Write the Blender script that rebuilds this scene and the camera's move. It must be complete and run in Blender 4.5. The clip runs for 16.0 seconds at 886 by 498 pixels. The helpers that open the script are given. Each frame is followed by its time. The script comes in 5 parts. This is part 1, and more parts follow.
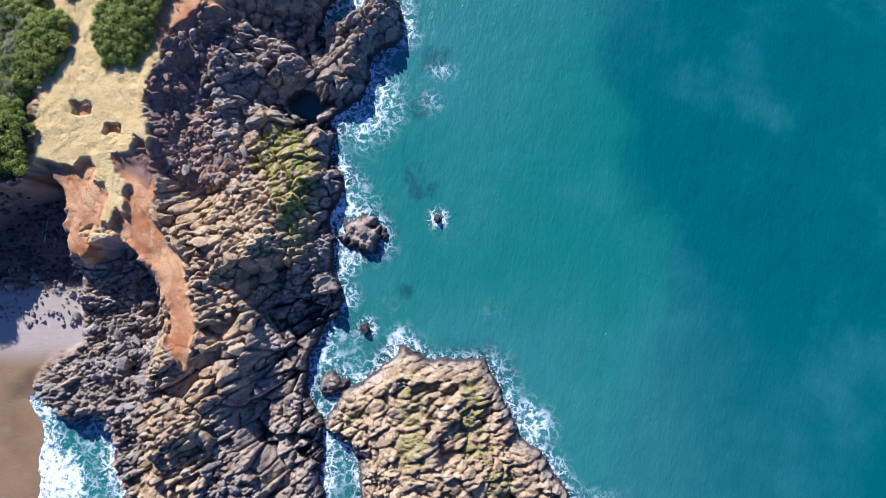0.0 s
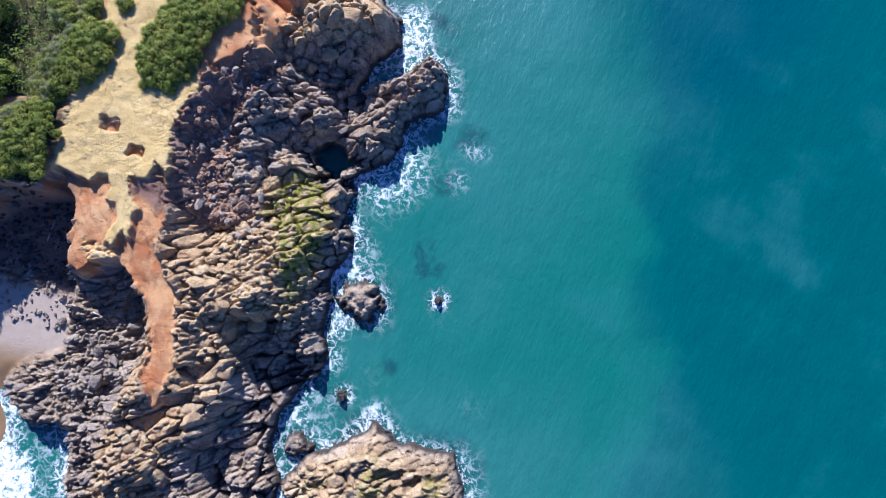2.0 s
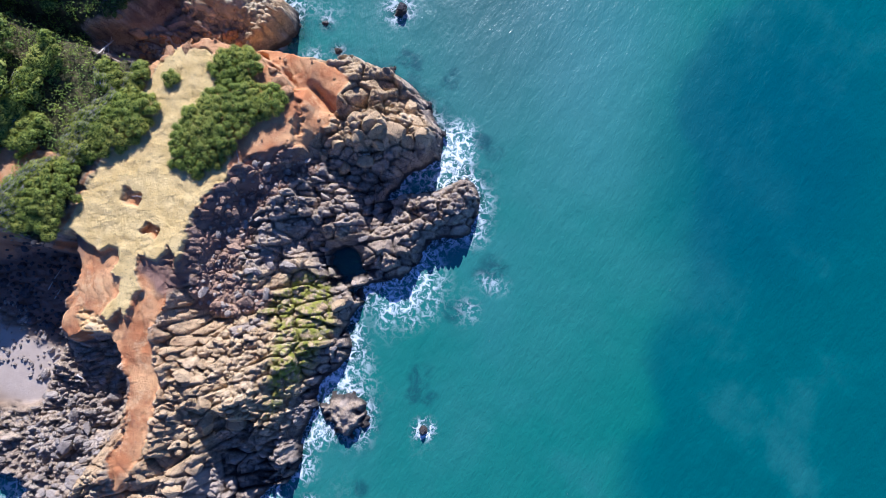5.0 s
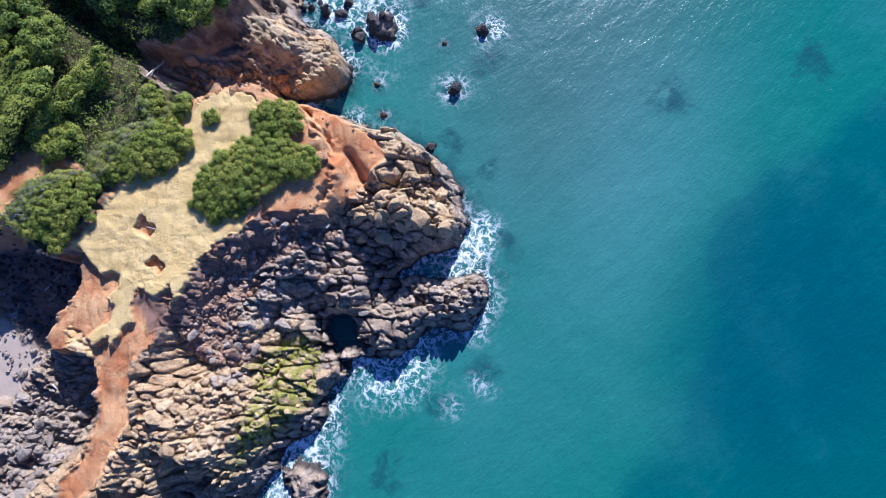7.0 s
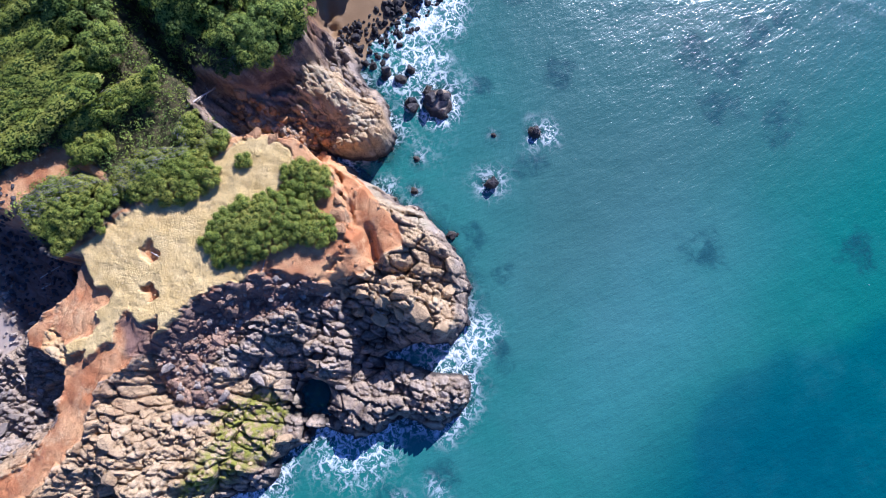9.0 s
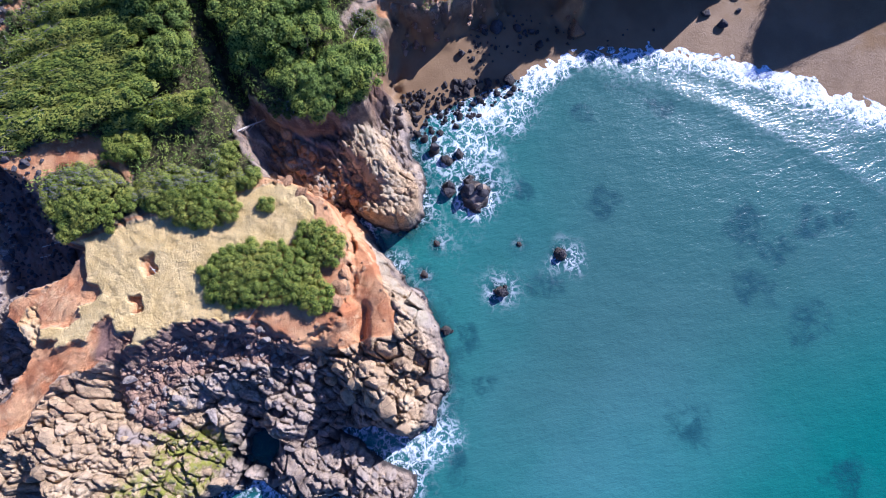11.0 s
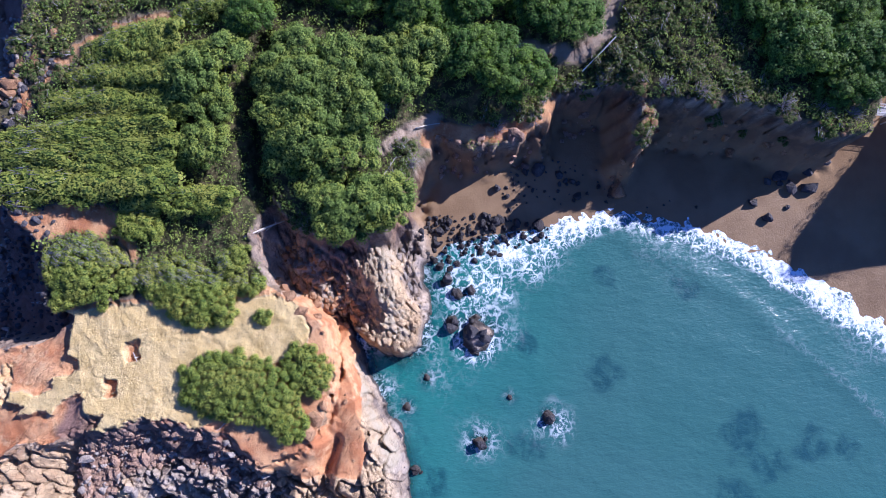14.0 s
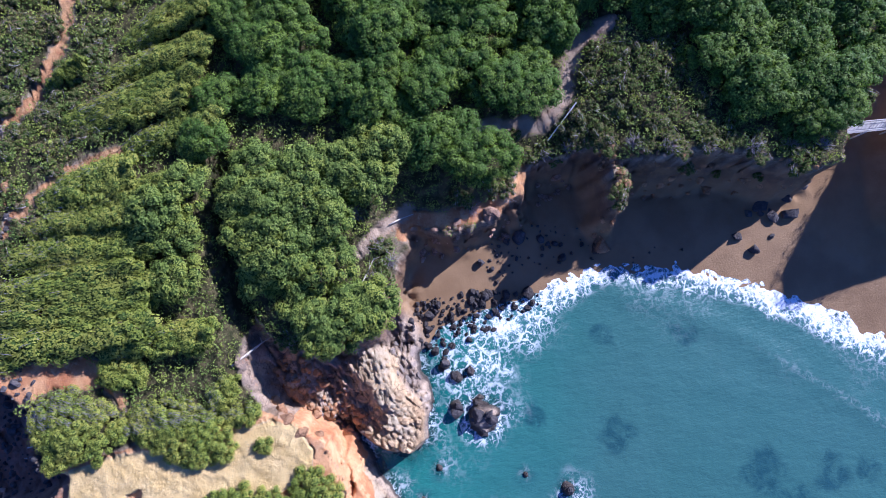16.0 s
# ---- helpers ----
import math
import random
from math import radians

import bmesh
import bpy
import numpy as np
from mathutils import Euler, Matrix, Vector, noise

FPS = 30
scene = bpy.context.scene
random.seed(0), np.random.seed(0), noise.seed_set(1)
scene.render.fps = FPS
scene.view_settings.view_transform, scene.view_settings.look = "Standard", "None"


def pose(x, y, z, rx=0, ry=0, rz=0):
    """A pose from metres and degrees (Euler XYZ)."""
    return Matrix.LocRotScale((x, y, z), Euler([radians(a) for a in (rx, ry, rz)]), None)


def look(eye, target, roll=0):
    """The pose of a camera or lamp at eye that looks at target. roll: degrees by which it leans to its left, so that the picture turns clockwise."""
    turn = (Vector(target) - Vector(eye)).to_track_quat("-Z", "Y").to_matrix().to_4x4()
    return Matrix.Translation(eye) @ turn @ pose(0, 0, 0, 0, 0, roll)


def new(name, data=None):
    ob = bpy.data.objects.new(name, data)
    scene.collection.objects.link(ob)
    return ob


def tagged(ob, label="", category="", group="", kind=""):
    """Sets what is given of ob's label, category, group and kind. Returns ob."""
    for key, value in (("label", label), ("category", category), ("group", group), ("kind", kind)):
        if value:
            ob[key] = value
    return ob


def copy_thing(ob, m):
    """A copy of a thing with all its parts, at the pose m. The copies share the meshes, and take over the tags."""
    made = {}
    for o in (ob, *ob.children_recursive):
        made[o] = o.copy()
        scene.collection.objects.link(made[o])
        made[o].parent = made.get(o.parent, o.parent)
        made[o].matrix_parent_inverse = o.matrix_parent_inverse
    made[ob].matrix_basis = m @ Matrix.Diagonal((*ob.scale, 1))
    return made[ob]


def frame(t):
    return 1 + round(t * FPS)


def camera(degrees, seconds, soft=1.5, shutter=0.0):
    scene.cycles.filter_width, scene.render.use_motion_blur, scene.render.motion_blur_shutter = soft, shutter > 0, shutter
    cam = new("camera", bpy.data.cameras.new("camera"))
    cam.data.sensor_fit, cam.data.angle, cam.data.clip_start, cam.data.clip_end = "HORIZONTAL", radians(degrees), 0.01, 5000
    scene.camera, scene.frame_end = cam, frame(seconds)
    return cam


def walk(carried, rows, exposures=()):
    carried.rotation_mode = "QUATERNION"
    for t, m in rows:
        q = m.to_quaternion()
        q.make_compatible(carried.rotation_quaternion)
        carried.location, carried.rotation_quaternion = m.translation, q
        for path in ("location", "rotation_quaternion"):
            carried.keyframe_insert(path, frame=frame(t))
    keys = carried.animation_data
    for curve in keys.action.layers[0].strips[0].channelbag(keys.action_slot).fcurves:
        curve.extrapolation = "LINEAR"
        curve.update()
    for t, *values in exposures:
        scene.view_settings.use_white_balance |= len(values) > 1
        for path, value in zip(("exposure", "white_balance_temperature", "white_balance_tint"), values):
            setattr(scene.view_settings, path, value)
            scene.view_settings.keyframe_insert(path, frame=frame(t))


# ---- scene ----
cam = camera(83.1, 16.0, soft=0.6)
METRES, EYE, TILT, LEAN, TURN = 120.0, 88.8, -84.2, 0.0, 0.0
ROWS = [
    (0.0, 0.0, 0.0, 0.0, 0.0, 0.0, -0.0),
    (0.5, 0.003, 0.0038, 0.0301, 0.33, 0.06, -3.28),
    (1.0, 0.003, 0.0073, 0.0605, 0.61, 0.06, -6.54),
    (1.5, 0.0008, 0.0108, 0.0903, 0.86, 0.08, -9.5),
    (2.0, -0.0025, 0.0147, 0.1204, 1.17, 0.06, -12.37),
    (2.5, -0.007, 0.0187, 0.1498, 1.52, 0.05, -15.02),
    (3.0, -0.0139, 0.0221, 0.1784, 1.77, 0.05, -16.91),
    (3.5, -0.022, 0.0255, 0.2068, 1.95, 0.06, -18.3),
    (4.0, -0.0317, 0.0283, 0.2359, 2.11, 0.03, -19.63),
    (6.5, -0.1019, 0.0422, 0.3777, 3.51, -0.41, -33.61),
    (7.0, -0.1191, 0.0452, 0.4047, 3.94, -0.57, -37.08),
    (7.5, -0.1374, 0.0482, 0.4307, 4.47, -0.76, -40.52),
    (8.0, -0.1572, 0.0508, 0.4561, 5.09, -1.06, -44.36),
    (8.5, -0.1788, 0.0532, 0.4797, 5.75, -1.4, -48.47),
    (9.0, -0.2025, 0.0543, 0.5015, 6.3, -1.72, -52.28),
    (11.5, -0.3369, 0.0615, 0.5893, 15.85, -9.66, -73.98),
    (12.0, -0.3673, 0.0619, 0.5997, 20.08, -13.63, -77.54),
    (12.5, -0.3988, 0.0615, 0.6066, 27.04, -20.39, -80.99),
    (13.0, -0.4288, 0.0615, 0.6125, 30.31, -23.45, -82.0),
    (13.5, -0.4589, 0.0612, 0.618, 31.41, -24.43, -82.38),
    (14.0, -0.4893, 0.061, 0.6238, 32.4, -25.31, -82.64),
    (14.5, -0.5187, 0.0611, 0.6292, 31.76, -24.52, -82.58),
    (15.0, -0.5483, 0.0612, 0.6354, 26.8, -19.52, -81.34),
    (15.5, -0.578, 0.0606, 0.6426, 20.13, -12.96, -78.46),
    (16.0, -0.6056, 0.0604, 0.6545, 15.37, -8.35, -74.44),
]
walk(cam, [(t, pose(0, 0, EYE, TILT, LEAN, TURN) @ pose(METRES * x, METRES * y, METRES * z, 90 + pitch, roll, yaw)) for t, x, y, z, yaw, pitch, roll in ROWS],
     [(0.0, 0.91, 5250, 17.0), (6.5, 0.94, 5200, 18.0), (9.0, 0.93, 5150, 22.0), (13.0, 0.88, 5050, 26.0), (16.0, 0.98, 5000, 28.0)])

# ---- light: afternoon sun and a clear sky ----
SUN_TURN, SUN_HEIGHT = radians(-27), radians(31)
world = bpy.data.worlds.new("sky")
scene.world = world
world.use_nodes = True
sky = world.node_tree.nodes.new("ShaderNodeTexSky")
sky.sky_type, sky.sun_disc, sky.sun_elevation, sky.sun_rotation = "NISHITA", False, SUN_HEIGHT, SUN_TURN
sky.ozone_density, sky.dust_density = 5.0, 0.3
deeper = world.node_tree.nodes.new("ShaderNodeMix")
deeper.data_type, deeper.blend_type = "RGBA", "MULTIPLY"
deeper.inputs[0].default_value, deeper.inputs[7].default_value = 1.0, (0.75, 0.95, 1.4, 1)
world.node_tree.links.new(sky.outputs[0], deeper.inputs[6])
world.node_tree.links.new(deeper.outputs[2], world.node_tree.nodes["Background"].inputs[0])
world.node_tree.nodes["Background"].inputs[1].default_value = 0.054
sun_data = bpy.data.lights.new("sun", "SUN")
sun_data.energy, sun_data.angle, sun_data.color = 5.0, radians(0.6), (1.0, 0.92, 0.80)
to_sun = Vector((math.sin(SUN_TURN) * math.cos(SUN_HEIGHT), math.cos(SUN_TURN) * math.cos(SUN_HEIGHT), math.sin(SUN_HEIGHT)))
new("sun", sun_data).matrix_world = look(to_sun * 300, (0, 0, 0))


# ---- materials ----
class Mat:
    """A small builder of node materials."""

    def __init__(self, name, rough=0.9, spec=0.3):
        self.mat = bpy.data.materials.new(name)
        self.mat.use_nodes = True
        self.tree = self.mat.node_tree
        self.shader = self.tree.nodes["Principled BSDF"]
        self.shader.inputs["Roughness"].default_value = rough
        self.shader.inputs["Specular IOR Level"].default_value = spec
        self.place = self.tree.nodes.new("ShaderNodeNewGeometry")

    def put(self, socket, value):
        if isinstance(value, bpy.types.NodeSocket):
            self.tree.links.new(value, socket)
        elif isinstance(value, tuple) and len(value) == 3 and socket.type == "RGBA":
            socket.default_value = (*value, 1)
        else:
            socket.default_value = value

    def noise(self, scale, detail=4.0, rough=0.6, where=None, warp=0.0):
        n = self.tree.nodes.new("ShaderNodeTexNoise")
        n.inputs["Scale"].default_value, n.inputs["Detail"].default_value = scale, detail
        n.inputs["Roughness"].default_value, n.inputs["Distortion"].default_value = rough, warp
        self.put(n.inputs["Vector"], where or self.place.outputs["Position"])
        return n.outputs["Fac"]

    def cells(self, scale, feature="DISTANCE_TO_EDGE", where=None):
        n = self.tree.nodes.new("ShaderNodeTexVoronoi")
        n.feature = feature
        n.inputs["Scale"].default_value = scale
        self.put(n.inputs["Vector"], where or self.place.outputs["Position"])
        return n.outputs["Distance"]

    def stretch(self, turn, size):
        n = self.tree.nodes.new("ShaderNodeMapping")
        n.inputs["Rotation"].default_value, n.inputs["Scale"].default_value = (0, 0, radians(turn)), size
        self.put(n.inputs["Vector"], self.place.outputs["Position"])
        return n.outputs["Vector"]

    def warped(self, scale, amount):
        n = self.tree.nodes.new("ShaderNodeTexNoise")
        n.inputs["Scale"].default_value = scale
        self.put(n.inputs["Vector"], self.place.outputs["Position"])
        m = self.tree.nodes.new("ShaderNodeVectorMath")
        m.operation = "MULTIPLY_ADD"
        self.put(m.inputs[0], n.outputs["Color"])
        m.inputs[1].default_value = (amount, amount, 0)
        self.put(m.inputs[2], self.place.outputs["Position"])
        return m.outputs[0]

    def ramp(self, value, low, high, to_low=0.0, to_high=1.0):
        n = self.tree.nodes.new("ShaderNodeMapRange")
        n.interpolation_type = "SMOOTHSTEP"
        for i, v in enumerate((value, low, high, to_low, to_high)):
            self.put(n.inputs[i], v)
        return n.outputs[0]

    def calc(self, op, a, b=0.0):
        n = self.tree.nodes.new("ShaderNodeMath")
        n.operation = op
        self.put(n.inputs[0], a)
        self.put(n.inputs[1], b)
        return n.outputs[0]

    def mix(self, fac, a, b):
        n = self.tree.nodes.new("ShaderNodeMix")
        n.data_type = "RGBA"
        self.put(n.inputs[0], fac)
        self.put(n.inputs[6], a)
        self.put(n.inputs[7], b)
        return n.outputs[2]

    def attr(self, name):
        n = self.tree.nodes.new("ShaderNodeAttribute")
        n.attribute_name = name
        return n.outputs["Fac"]

    def one(self):
        return self.tree.nodes.new("ShaderNodeObjectInfo").outputs["Random"]

    def island(self):
        return self.place.outputs["Random Per Island"]

    def height(self):
        n = self.tree.nodes.new("ShaderNodeSeparateXYZ")
        self.put(n.inputs[0], self.place.outputs["Position"])
        return n.outputs[2]

    def bump(self, value, strength, distance):
        n = self.tree.nodes.new("ShaderNodeBump")
        n.inputs["Strength"].default_value, n.inputs["Distance"].default_value = strength, distance
        self.put(n.inputs["Height"], value)
        self.put(self.shader.inputs["Normal"], n.outputs[0])

    def done(self, color, rough=None):
        self.put(self.shader.inputs["Base Color"], color)
        if rough is not None:
            self.put(self.shader.inputs["Roughness"], rough)
        return self.mat


def rock_color(m, light, dark, stain):
    """Weathered jointed rock: two tones, stains, and dark wet stone near the water."""
    c = m.mix(m.ramp(m.noise(0.35, 5), 0.35, 0.65), dark, light)
    c = m.mix(m.calc("MULTIPLY", m.ramp(m.noise(1.7, 5), 0.5, 0.72), 0.65), c, stain)
    c = m.mix(m.calc("MULTIPLY", m.ramp(m.noise(9.0, 3), 0.5, 0.75), 0.45), c, tuple(v * 0.45 for v in dark))
    c = m.mix(m.calc("MULTIPLY", m.ramp(m.noise(5.0, 4, 0.7), 0.54, 0.72), 0.6), c, tuple(min(1, v * 1.45) for v in light))
    seams = m.ramp(m.cells(0.95, where=m.warped(0.9, 1.0)), 0.0, 0.07, 1.0, 0.0)
    return m.mix(m.calc("MULTIPLY", seams, m.ramp(m.noise(0.6, 4), 0.4, 0.6, 0.1, 0.8)), c, tuple(v * 0.3 for v in dark))


def wet_edge(m, c):
    wet = m.ramp(m.calc("ADD", m.height(), m.calc("MULTIPLY", m.noise(0.5, 4), 1.8)), 1.5, 2.7, 1.0, 0.0)
    return m.mix(m.calc("MULTIPLY", wet, 0.88), c, (0.042, 0.036, 0.034)), wet


def rock(name, light, dark, stain, algae=0.0):
    m = Mat(name, 0.92, 0.2)
    c = rock_color(m, light, dark, stain)
    c = m.mix(m.ramp(m.one(), 0.0, 1.0, 0.0, 0.3), c, tuple(v * 0.55 for v in dark))
    c = m.mix(m.ramp(m.island(), 0.3, 1.0, 0.0, 0.28), c, tuple(min(1, v * 1.25) for v in light))
    if algae:
        c = m.mix(m.calc("MULTIPLY", m.ramp(m.noise(0.8, 4), 0.4, 0.6), algae), c, (0.17, 0.19, 0.035))
    c, wet = wet_edge(m, c)
    m.bump(m.calc("ADD", m.noise(3.2, 6, 0.65), m.calc("MULTIPLY", m.noise(14, 3), 0.3)), 1.0, 0.42)
    return m.done(c, m.ramp(wet, 0.0, 1.0, 0.92, 0.5))


ROCK_WARM = rock("tan_rock", (0.68, 0.48, 0.265), (0.40, 0.275, 0.155), (0.54, 0.37, 0.195))
ROCK_GREY = rock("grey_rock", (0.47, 0.39, 0.315), (0.235, 0.20, 0.17), (0.36, 0.285, 0.215))
ROCK_DARK = rock("dark_rock", (0.12, 0.11, 0.11), (0.06, 0.055, 0.058), (0.15, 0.125, 0.11))
ROCK_RED = rock("rust_rock", (0.52, 0.30, 0.15), (0.31, 0.16, 0.08), (0.46, 0.31, 0.18))
ROCK_BROWN = rock("brown_rock", (0.45, 0.29, 0.19), (0.21, 0.135, 0.10), (0.36, 0.22, 0.14))
ROCK_GREEN = rock("algae_rock", (0.40, 0.34, 0.20), (0.25, 0.21, 0.13), (0.24, 0.24, 0.07), 0.75)

m = Mat("ground", 0.95, 0.15)
warm = rock_color(m, (0.72, 0.52, 0.295), (0.45, 0.31, 0.175), (0.62, 0.40, 0.205))
grey = rock_color(m, (0.58, 0.45, 0.315), (0.28, 0.215, 0.165), (0.47, 0.33, 0.20))
c = m.mix(m.attr("warm"), grey, warm)
c = m.mix(m.ramp(m.attr("tone"), 0.55, 0.85, 0.0, 0.5), c, m.mix(m.attr("warm"), (0.52, 0.43, 0.35), (0.78, 0.60, 0.38)))
c = m.mix(m.ramp(m.attr("tone"), 0.45, 0.15, 0.0, 0.35), c, m.mix(m.attr("warm"), (0.15, 0.12, 0.11), (0.34, 0.22, 0.125)))
c = m.mix(m.calc("MULTIPLY", m.attr("algae"), m.ramp(m.noise(0.9, 5), 0.36, 0.58)), c, m.mix(m.noise(2.5), (0.19, 0.20, 0.03), (0.43, 0.41, 0.075)))
# the relief's joints are darkened here: crevice shade put into the colour
c = m.mix(m.calc("MULTIPLY", m.attr("crack_shade"), m.ramp(m.noise(0.45, 4), 0.3, 0.7, 0.15, 0.6)), c, (0.07, 0.055, 0.045))
c = m.mix(m.calc("MULTIPLY", m.attr("pale"), m.ramp(m.noise(0.7, 5, 0.7), 0.3, 0.55)), c, m.mix(m.noise(1.8, 4), (0.44, 0.34, 0.21), (0.62, 0.53, 0.38)))
soil = m.mix(m.ramp(m.noise(0.22, 5), 0.35, 0.65), (0.46, 0.185, 0.075), (0.66, 0.37, 0.17))
soil = m.mix(m.ramp(m.noise(0.8, 5, 0.7), 0.52, 0.75, 0.0, 0.45), soil, (0.32, 0.16, 0.12))
c = m.mix(m.calc("MULTIPLY", m.attr("rust"), m.ramp(m.noise(0.5, 5, 0.7), 0.38, 0.62)), c, m.mix(m.noise(1.4, 4), (0.42, 0.20, 0.085), (0.60, 0.38, 0.20)))
soil = m.mix(m.ramp(m.noise(2.4, 5, 0.7), 0.54, 0.68, 0.0, 0.4), soil, (0.26, 0.12, 0.07))
soil = m.mix(m.ramp(m.noise(0.33, 6, 0.7), 0.52, 0.66, 0.0, 0.7), soil, (0.70, 0.46, 0.235))
c = m.mix(m.ramp(m.calc("ADD", m.attr("soil"), m.calc("MULTIPLY", m.calc("SUBTRACT", m.noise(0.4, 6, 0.7), 0.5), 1.7)), 0.38, 0.68), c, soil)
scree = m.mix(m.noise(0.7, 5), (0.20, 0.11, 0.085), (0.35, 0.215, 0.15))
c = m.mix(m.attr("scree"), c, scree)
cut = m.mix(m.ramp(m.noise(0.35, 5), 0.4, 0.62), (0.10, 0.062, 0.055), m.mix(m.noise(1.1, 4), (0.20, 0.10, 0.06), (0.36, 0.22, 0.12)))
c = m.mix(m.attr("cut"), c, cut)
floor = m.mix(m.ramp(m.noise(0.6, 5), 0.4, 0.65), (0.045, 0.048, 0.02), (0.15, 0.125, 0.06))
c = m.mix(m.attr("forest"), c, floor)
turf = m.mix(m.ramp(m.noise(0.4, 5), 0.3, 0.7), (0.60, 0.42, 0.16), (0.72, 0.535, 0.235))
turf = m.mix(m.ramp(m.noise(2.3, 5, 0.7), 0.55, 0.72, 0.0, 0.55), turf, (0.34, 0.25, 0.13))
turf = m.mix(m.ramp(m.noise(0.9, 4, 0.7), 0.6, 0.72, 0.0, 0.35), turf, (0.30, 0.27, 0.10))
turf = m.mix(m.ramp(m.noise(4.5, 4, 0.6), 0.58, 0.68, 0.0, 0.65), turf, (0.27, 0.185, 0.085))
turf = m.mix(m.ramp(m.noise(0.25, 4), 0.55, 0.75, 0.0, 0.5), turf, (0.70, 0.53, 0.25))
c = m.mix(m.attr("turf"), c, turf)
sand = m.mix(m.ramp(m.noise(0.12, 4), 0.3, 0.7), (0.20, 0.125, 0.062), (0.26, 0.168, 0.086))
c = m.mix(m.attr("trail"), c, m.mix(m.noise(1.5, 4), (0.30, 0.22, 0.15), (0.42, 0.33, 0.235)))
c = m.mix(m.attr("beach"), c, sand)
c = m.mix(m.attr("dry"), c, m.mix(m.noise(0.8, 4), (0.36, 0.285, 0.225), (0.47, 0.38, 0.30)))
wet = m.ramp(m.calc("ADD", m.height(), m.calc("MULTIPLY", m.noise(0.5, 4), 1.8)), 1.5, 2.7, 1.0, 0.0)
wetrock = m.calc("MULTIPLY", wet, m.calc("SUBTRACT", 0.9, m.attr("beach")))
c = m.mix(wetrock, c, (0.046, 0.04, 0.038))
m.bump(m.calc("MULTIPLY", m.calc("ADD", m.noise(3.0, 7, 0.65), m.calc("MULTIPLY", m.noise(11, 5, 0.7), 0.45)), m.calc("SUBTRACT", 1.0, m.calc("ADD", m.calc("MULTIPLY", m.attr("beach"), 0.85), m.calc("MULTIPLY", m.calc("ADD", m.attr("turf"), m.attr("soil")), 0.45)))), 1.0, 0.5)
GROUND = m.done(c, m.ramp(wet, 0.0, 1.0, 0.95, 0.45))

# sea: silty teal water, foam where the surf breaks
m = Mat("sea_water", 0.12, 0.5)
slow = m.noise(0.018, 5, 0.58, warp=0.2)
body = m.mix(m.ramp(m.calc("ADD", m.attr("deep"), m.calc("MULTIPLY", m.calc("SUBTRACT", slow, 0.5), 1.3)), 0.2, 0.8), (0.008, 0.132, 0.101), (0.002, 0.086, 0.087))
body = m.mix(m.calc("MULTIPLY", m.attr("silt"), m.ramp(slow, 0.35, 0.6, 0.35, 1.0)), body, (0.055, 0.185, 0.175))
body = m.mix(m.ramp(m.noise(0.04, 6, 0.62, warp=0.15), 0.45, 0.75, 0.0, 0.5), body, (0.035, 0.165, 0.16))
body = m.mix(m.attr("murk"), body, m.mix(slow, (0.032, 0.092, 0.085), (0.066, 0.138, 0.125)))
body = m.mix(m.attr("abyss"), body, (0.001, 0.057, 0.081))
body = m.mix(m.calc("MULTIPLY", m.ramp(m.attr("reef"), 0.0, 1.0, 0.0, 0.68), m.ramp(m.noise(0.3, 7, 0.75, warp=0.6), 0.34, 0.62)), body, (0.008, 0.04, 0.055))
lace = m.ramp(m.cells(0.55, where=m.warped(0.5, 2.2)), 0.0, 0.16, 1.0, 0.0)
fine = m.ramp(m.cells(1.7, where=m.warped(1.2, 1.2)), 0.0, 0.2, 1.0, 0.0)
web = m.calc("MAXIMUM", m.calc("MULTIPLY", lace, m.ramp(m.noise(0.7, 5), 0.4, 0.55)), m.calc("MULTIPLY", fine, m.ramp(m.noise(0.9, 5, 0.7), 0.46, 0.6)))
f = m.attr("foam")
thin = m.calc("MULTIPLY", web, m.ramp(f, 0.06, 0.45))
thick = m.ramp(m.calc("ADD", f, m.calc("MULTIPLY", m.calc("SUBTRACT", m.noise(1.1, 7, 0.72), 0.5), 2.1)), 0.55, 1.0)
foam = m.calc("MINIMUM", m.calc("ADD", m.calc("MULTIPLY", thin, 0.85), thick), 1.0)
flecks = m.calc("MULTIPLY", m.ramp(m.noise(2.6, 3, 0.5), 0.73, 0.77), m.ramp(m.noise(0.045, 3), 0.57, 0.66))
foam = m.calc("MINIMUM", m.calc("ADD", foam, m.calc("MULTIPLY", flecks, 0.7)), 1.0)
c = m.mix(m.ramp(f, 0.25, 0.9, 0.0, 0.35), body, (0.20, 0.36, 0.38))
c = m.mix(foam, c, (0.80, 0.83, 0.85))
swell = m.calc("ADD", m.noise(0.35, 4, 0.6, m.stretch(40, (1.0, 0.45, 1))), m.calc("MULTIPLY", m.noise(1.6, 4, 0.65, m.stretch(35, (1.0, 0.5, 1))), 0.34))
m.bump(m.calc("ADD", swell, m.calc("MULTIPLY", foam, 0.15)), 0.55, 0.55)
SEA = m.done(c, m.ramp(foam, 0.0, 1.0, 0.21, 0.8))
see = m.tree.nodes.new("ShaderNodeBsdfTransparent")
see.inputs[0].default_value = (0.35, 0.72, 0.74, 1)
blend = m.tree.nodes.new("ShaderNodeMixShader")
m.put(blend.inputs[0], m.calc("MULTIPLY", m.attr("clear"), m.calc("SUBTRACT", 1.0, foam)))
m.put(blend.inputs[1], m.shader.outputs[0])
m.put(blend.inputs[2], see.outputs[0])
m.put(m.tree.nodes["Material Output"].inputs[0], blend.outputs[0])


